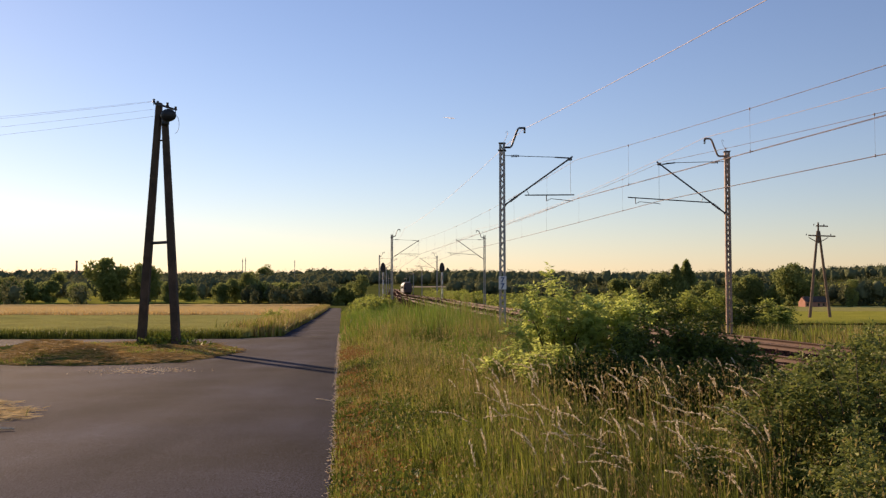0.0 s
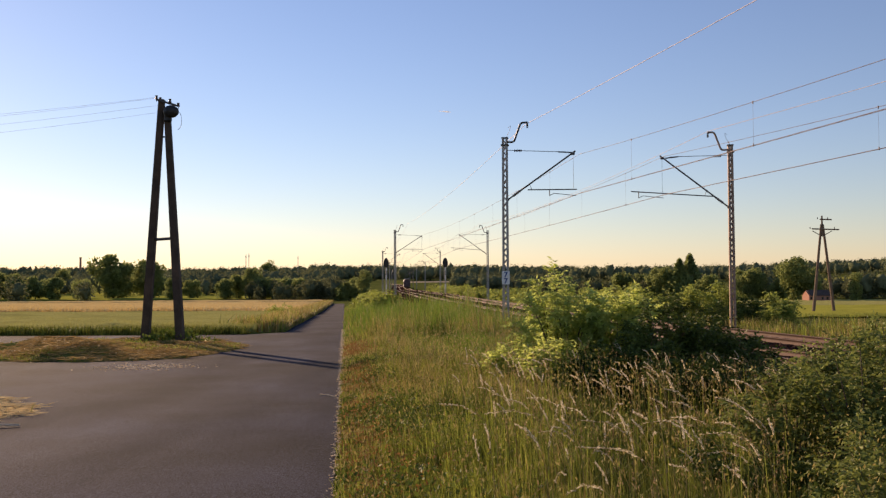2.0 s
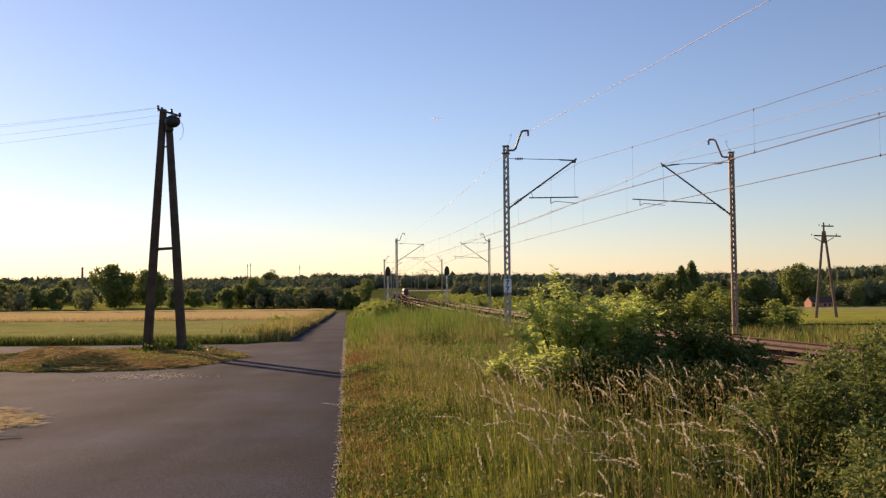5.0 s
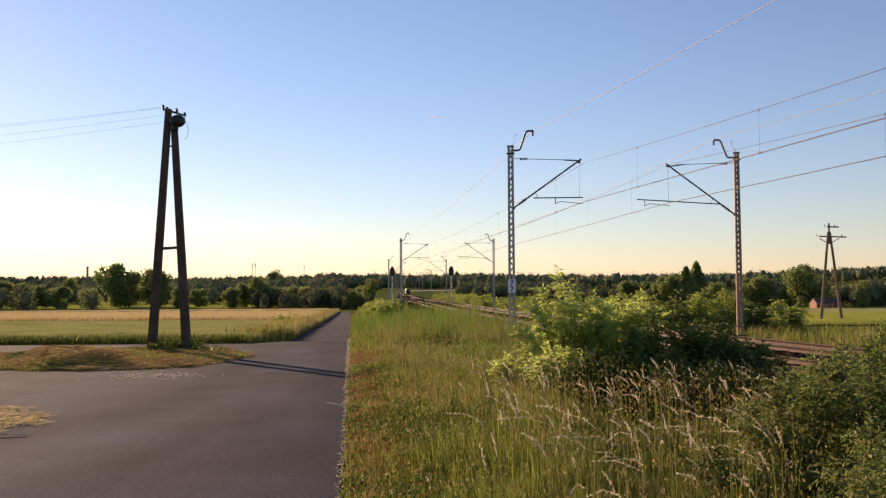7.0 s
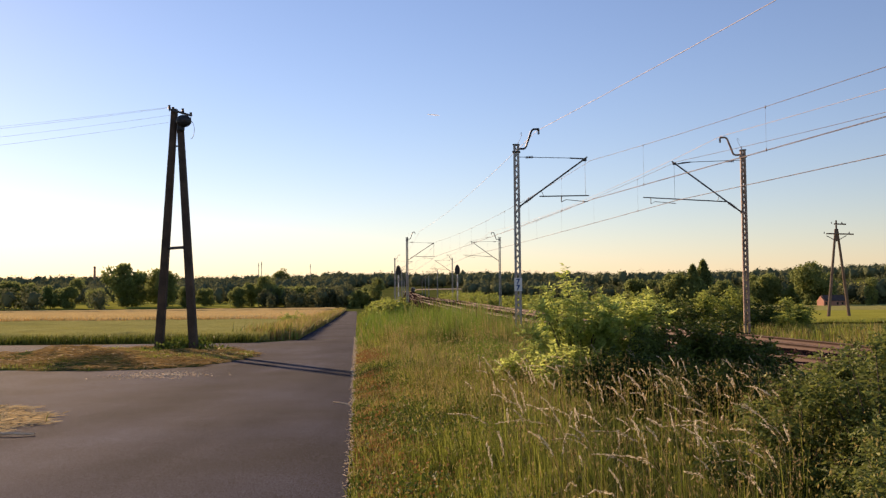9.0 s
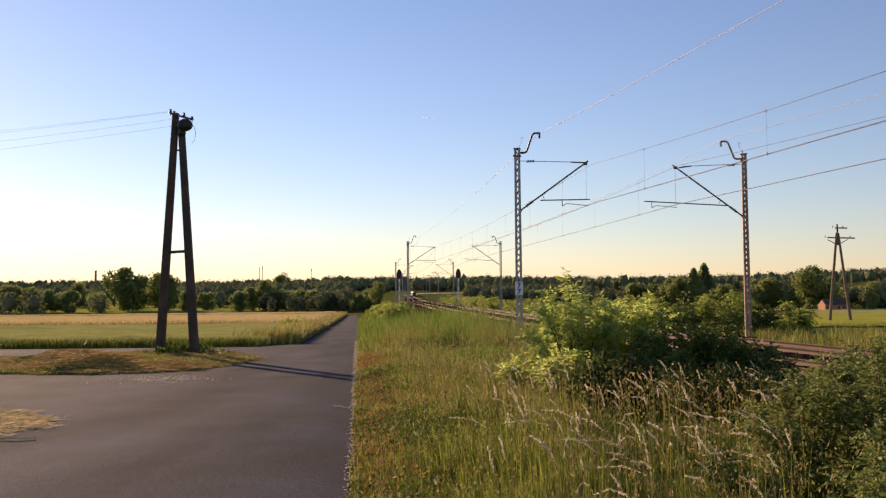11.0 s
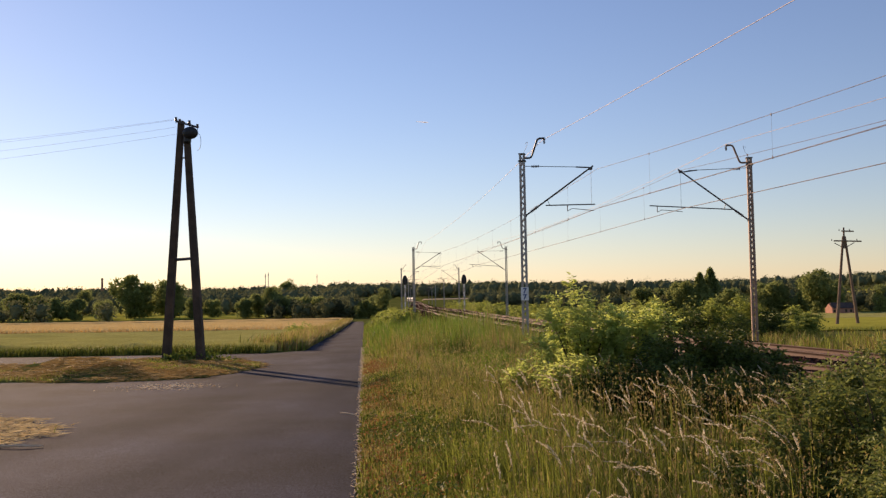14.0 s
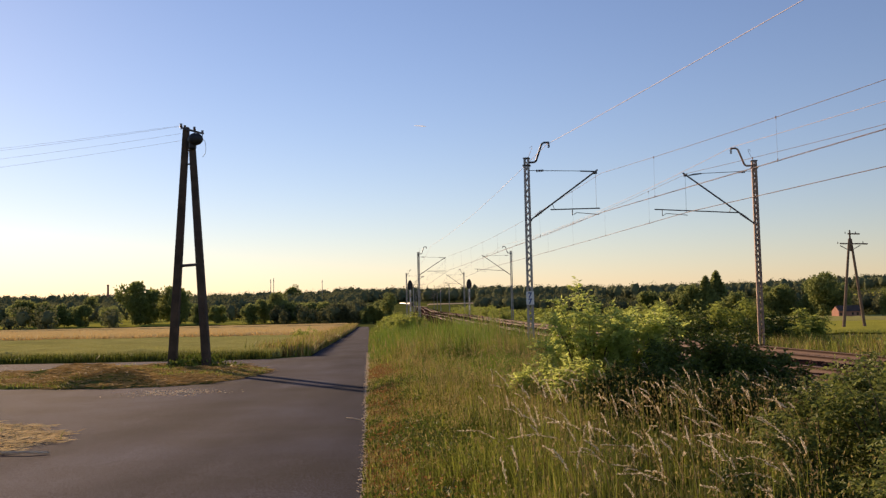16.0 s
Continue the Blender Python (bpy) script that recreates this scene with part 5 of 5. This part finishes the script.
bush(2.25, 6.4, 0.55, 1.1, "low added shrub with shade put into its dark leaf colour", M_leaf_dark, 6000, 0.04, 0.55, 18, 16)
bush(-15.6, 80, 1.1, 3.2, "rough weed clump between lane and crop", M_shrub, 1500, 0.16, 0.4, 14, 140)
bush(-13.6, 71, 0.8, 2.2, "rough weed clump between lane and crop", M_shrub, 1000, 0.16, 0.4, 12, 141)
r = np.random.default_rng(11)
for k in range(22):
    y = r.uniform(84, 160)
    gap = float(np.interp(y, LINE_Y, LINE_X)) - float(lane_right(y))
    off = -r.uniform(min(7.5, gap - 2.7), min(14, gap - 2.6))
    X, Y, _ = on_line(np.array([y]), off)
    bush(float(X[0]), float(Y[0]), r.uniform(1.6, 2.5), r.uniform(3, 4.5), "low green shrub on the railway embankment", M_shrub, 1800, 0.24, 0.5, 10, 20 + k, "embankment shrubs")
for k in range(46):
    y = r.uniform(56, 190)
    off = r.uniform(6.8, 15)
    X, Y, _ = on_line(np.array([y]), off)
    bush(float(X[0]), float(Y[0]), r.uniform(1.7, 3.0), r.uniform(3, 5), "green shrub beyond the railway", M_shrub, 1600, 0.24, 0.5, 10, 60 + k, "trackside shrubs")
for k in range(44):
    y = 88 + 3.2 * k + r.uniform(-1.5, 1.5)
    X, Y, _ = on_line(np.array([y]), r.uniform(6.6, 9.5))
    x, yy = float(X[0]), float(Y[0])
    bush(x, yy, r.uniform(0.4, 1.1) - land_at(x, yy), r.uniform(3, 5), "yellow-green shrub on the outer bank of the curve", M_shrub, 1500, 0.26, 0.5, 10, 200 + k, "trackside shrubs")
for k, (x, y, h, w) in enumerate(((12.0, 46, 2.0, 3.2), (13.8, 47, 2.3, 3.0), (15.6, 48, 2.7, 2.4), (16.8, 46, 1.7, 2.6), (10.6, 48, 1.9, 2.8), (18.2, 47, 2.0, 2.4), (14.6, 44.5, 1.4, 2.6), (17.2, 44, 1.3, 2.0))):
    bush(x, y, h, w, "loose green shrub behind the rust-stained mast", M_shrub if k % 3 else M_leaf_dark, 3200, 0.17, 0.4, 12, 120 + k, "trackside shrubs")


# ---------------------------------------------------------------- far buildings
def barn():
    x, y = 88.4, 203.0
    z = land_at(x, y)
    e = thing("barn", x, y, z, "small brick farm building with dark tiled roof", "house")
    bm = bmesh.new()
    prof = [(-2.4, 0), (2.4, 0), (2.4, 2.4), (0, 4.2), (-2.4, 2.4)]
    A = [bm.verts.new((-4.5, p, q)) for p, q in prof]
    B = [bm.verts.new((4.5, p, q)) for p, q in prof]
    bm.faces.new(A)
    bm.faces.new(B[::-1])
    for i in range(5):
        bm.faces.new((A[i], B[i], B[(i + 1) % 5], A[(i + 1) % 5]))
    bmesh.ops.recalc_face_normals(bm, faces=bm.faces[:])
    part("wall", bm, M_brick, e)
    for s in (-1, 1):
        bm = bmesh.new()
        add_box(bm, 0.4, s * 1.42, 3.42, 8.8, 3.5, 0.16, pose(0, 0, 0), bevel=0.02)
        bmesh.ops.rotate(bm, cent=(0, s * 1.42, 3.42), matrix=Matrix.Rotation(radians(-36.9 * s), 3, "X"), verts=bm.verts[:])
        part("roof", bm, M_tile, e)
    for k in (-3.6, -2.2, 1.0, 3.0):
        bm = bmesh.new()
        add_box(bm, k, -2.42, 1.4, 0.8, 0.1, 1.0)
        part("window", bm, M_glass, e)
    e.matrix_basis = pose(x, y, z, 0, 0, 8) @ Matrix.Scale(0.62, 4)


barn()


def chimney():
    x, y = -389.0, 900.0
    e = thing("factory_chimney", x, y, land_at(x, y) - 1, "tall slim brick chimney above the distant trees", "chimney")
    bm = bmesh.new()
    add_tube(bm, (0, 0, 0), (0, 0, 28), 1.5, 1.0, seg=16)
    part("shaft", bm, M_brick, e)
    bm = bmesh.new()
    add_tube(bm, (0, 0, 27), (0, 0, 28.4), 1.2, 1.2, seg=16)
    part("rim", bm, M_tile, e)


chimney()
for bx, y, h in ((-0.2365, 760, 30), (-0.2330, 760, 31), (-0.1750, 900, 30)):
    e = thing("radio_mast", bx * y, y, land_at(bx * y, y) - 1, "thin grey radio mast above the distant wood", "mast", "radio masts")
    bm = bmesh.new()
    add_tube(bm, (0, 0, 0), (0, 0, h), 0.4, 0.25, seg=6)
    part("pole", bm, M_steel, e)
    bm = bmesh.new()
    add_box(bm, 0, 0, h - 2.5, 0.8, 0.8, 1.6, bevel=0.1)
    part("antenna", bm, M_steel, e)


# ---------------------------------------------------------------- the train
def coach(tail):
    """A coach 24 m long, its rear at -12; the last one has a sloping cab."""
    e = thing("train_coach", 0, 0, 0, "white train coach with dark cab end driving away" if tail else "white train coach with dark window band", "train", "departing train")
    sec = [(-1.40, 0.75), (-1.45, 1.1), (-1.45, 2.6), (-1.38, 3.3), (-1.05, 3.85), (-0.5, 4.08), (0.5, 4.08), (1.05, 3.85), (1.38, 3.3), (1.45, 2.6), (1.45, 1.1), (1.40, 0.75)]
    bm = bmesh.new()
    rings = []
    ends = [(-10.4, 1.0), (0, 1), (11.8, 1)] if tail else [(-11.8, 1), (0, 1), (11.8, 1)]
    for yy, f in ends:
        ring = []
        for a, b in sec:
            up = (b - 0.75) / 3.33
            ring.append(bm.verts.new((a * (0.88 + 0.12 * f), yy + (1 - f) * 1.3 * max(up - 0.35, 0), 0.75 + (b - 0.75) * (0.93 + 0.07 * f))))
        rings.append(ring)
    for A, B in zip(rings, rings[1:]):
        for i in range(len(sec)):
            k = (i + 1) % len(sec)
            bm.faces.new((A[i], A[k], B[k], B[i]))
    bm.faces.new(rings[0])
    bm.faces.new(rings[-1])
    bmesh.ops.recalc_face_normals(bm, faces=bm.faces[:])
    body = part("body", bm, M_coach, e)
    if tail:
        bm = bmesh.new()
        rings = []
        for yy, f in ((-12.0, 0.0), (-11.6, 0.5), (-10.4, 1.0)):
            rings.append([bm.verts.new((a * (0.88 + 0.12 * f), yy + (1 - f) * 1.3 * max((q - 0.75) / 3.33 - 0.35, 0), 0.75 + (q - 0.75) * (0.93 + 0.07 * f))) for a, q in sec])
        for A, B in zip(rings, rings[1:]):
            for i in range(len(sec)):
                bm.faces.new((A[i], A[(i + 1) % len(sec)], B[(i + 1) % len(sec)], B[i]))
        bm.faces.new(rings[0])
        bmesh.ops.recalc_face_normals(bm, faces=bm.faces[:])
        part("cab", bm, M_cab, e, "dark brown painted cab end")
    for s in (-1, 1):
        for k in range(8):
            bm = bmesh.new()
            add_box(bm, s * 1.445, -8.4 + 2.4 * k, 2.35, 0.04, 1.7, 0.85, bevel=0.01)
            part("window", bm, M_glass, body)
    bm = bmesh.new()
    add_box(bm, 0, 0, 4.15, 1.9, 7.0, 0.3, bevel=0.08)
    part("roof_unit", bm, M_steel, e)
    if tail:
        bm = bmesh.new()
        add_box(bm, 0, -12.02 + 0.75, 2.75, 2.35, 0.08, 1.6, Matrix.Translation((0, 0, 0)), bevel=0.02)
        bmesh.ops.rotate(bm, cent=(0, -11.5, 2.4), matrix=Matrix.Rotation(radians(-21), 3, "X"), verts=bm.verts[:])
        bmesh.ops.translate(bm, vec=(0, -0.30, 0), verts=bm.verts[:])
        part("windscreen", bm, M_glass, e)
        for s in (-1, 1):
            bm = bmesh.new()
            add_box(bm, s * 1.30, -11.3, 1.9, 0.06, 0.9, 1.9, bevel=0.01)
            part("cab_side", bm, M_under, e, "dark painted cab corner")
        bm = bmesh.new()
        add_box(bm, 0, -12.03, 1.45, 2.3, 0.06, 0.9, bevel=0.02)
        part("cab_front", bm, M_cab, e, "reddish dark cab front below the windscreen")
    for yy in (-8.5, 8.5):
        bm = bmesh.new()
        add_box(bm, 0, yy, 0.6, 2.3, 3.2, 0.5, bevel=0.05)
        bg = part("bogie", bm, M_under, e)
        for q in (-1.25, 1.25):
            for s in (-0.75, 0.75):
                bm = bmesh.new()
                add_tube(bm, (s - 0.06, yy + q, 0.46), (s + 0.06, yy + q, 0.46), 0.46, seg=16)
                part("wheel", bm, M_tube, bg)
    bm = bmesh.new()
    add_box(bm, 0, 0, 0.62, 2.4, 12.5, 0.5, bevel=0.06)
    part("underframe_box", bm, M_under, e)
    return e


coaches = [coach(k == 0) for k in range(3)]

# a short vapour trail high over the wood
trail = thing("contrail", 25, 3500, 697, "short white aircraft vapour trail in the blue sky", "contrail")
bm = bmesh.new()
add_tube(bm, (-26, 0, 2.5), (10, 0, -1), 0.6, 2.2, seg=8)
add_tube(bm, (10, 0, -1), (26, 0, -2.5), 2.2, 0.4, seg=8)
part("vapour", bm, M_vapour, trail)


def motions():
    """The train drives away along the right-hand track; the vapour trail drifts over."""
    for k, c in enumerate(coaches):
        rows = []
        for t in np.arange(0, 16.1, 1.0):
            mid = 280 + 44.0 * min(t, 12) + 40.0 * max(t - 12, 0) + 12 + 24.3 * k
            a, b = on_line(np.array([mid - 9.0]), 2.0), on_line(np.array([mid + 9.0]), 2.0)
            x, y = (a[0][0] + b[0][0]) / 2, (a[1][0] + b[1][0]) / 2
            turn = math.degrees(math.atan2(-(b[0][0] - a[0][0]), b[1][0] - a[1][0]))
            rows.append((float(t), pose(float(x), float(y), float(rail_level(mid)), 0, 0, turn)))
        walk(c, rows)
    for e, x, y, z, ph, am in swayers:
        walk(e, [(0.5 * k, pose(x, y, z, 0.4 * am * math.sin(0.5 * k * 2.3 + ph * 2), am * (-0.4 + math.sin(0.5 * k * 1.7 + ph) * 0.7), 0)) for k in range(33)])
    walk(trail, [(t, pose(25.7 - 13.7 * t, 3500, 697 + 2.6 * t)) for t in (0.0, 4.0, 8.0, 12.0, 16.0)])


motions()
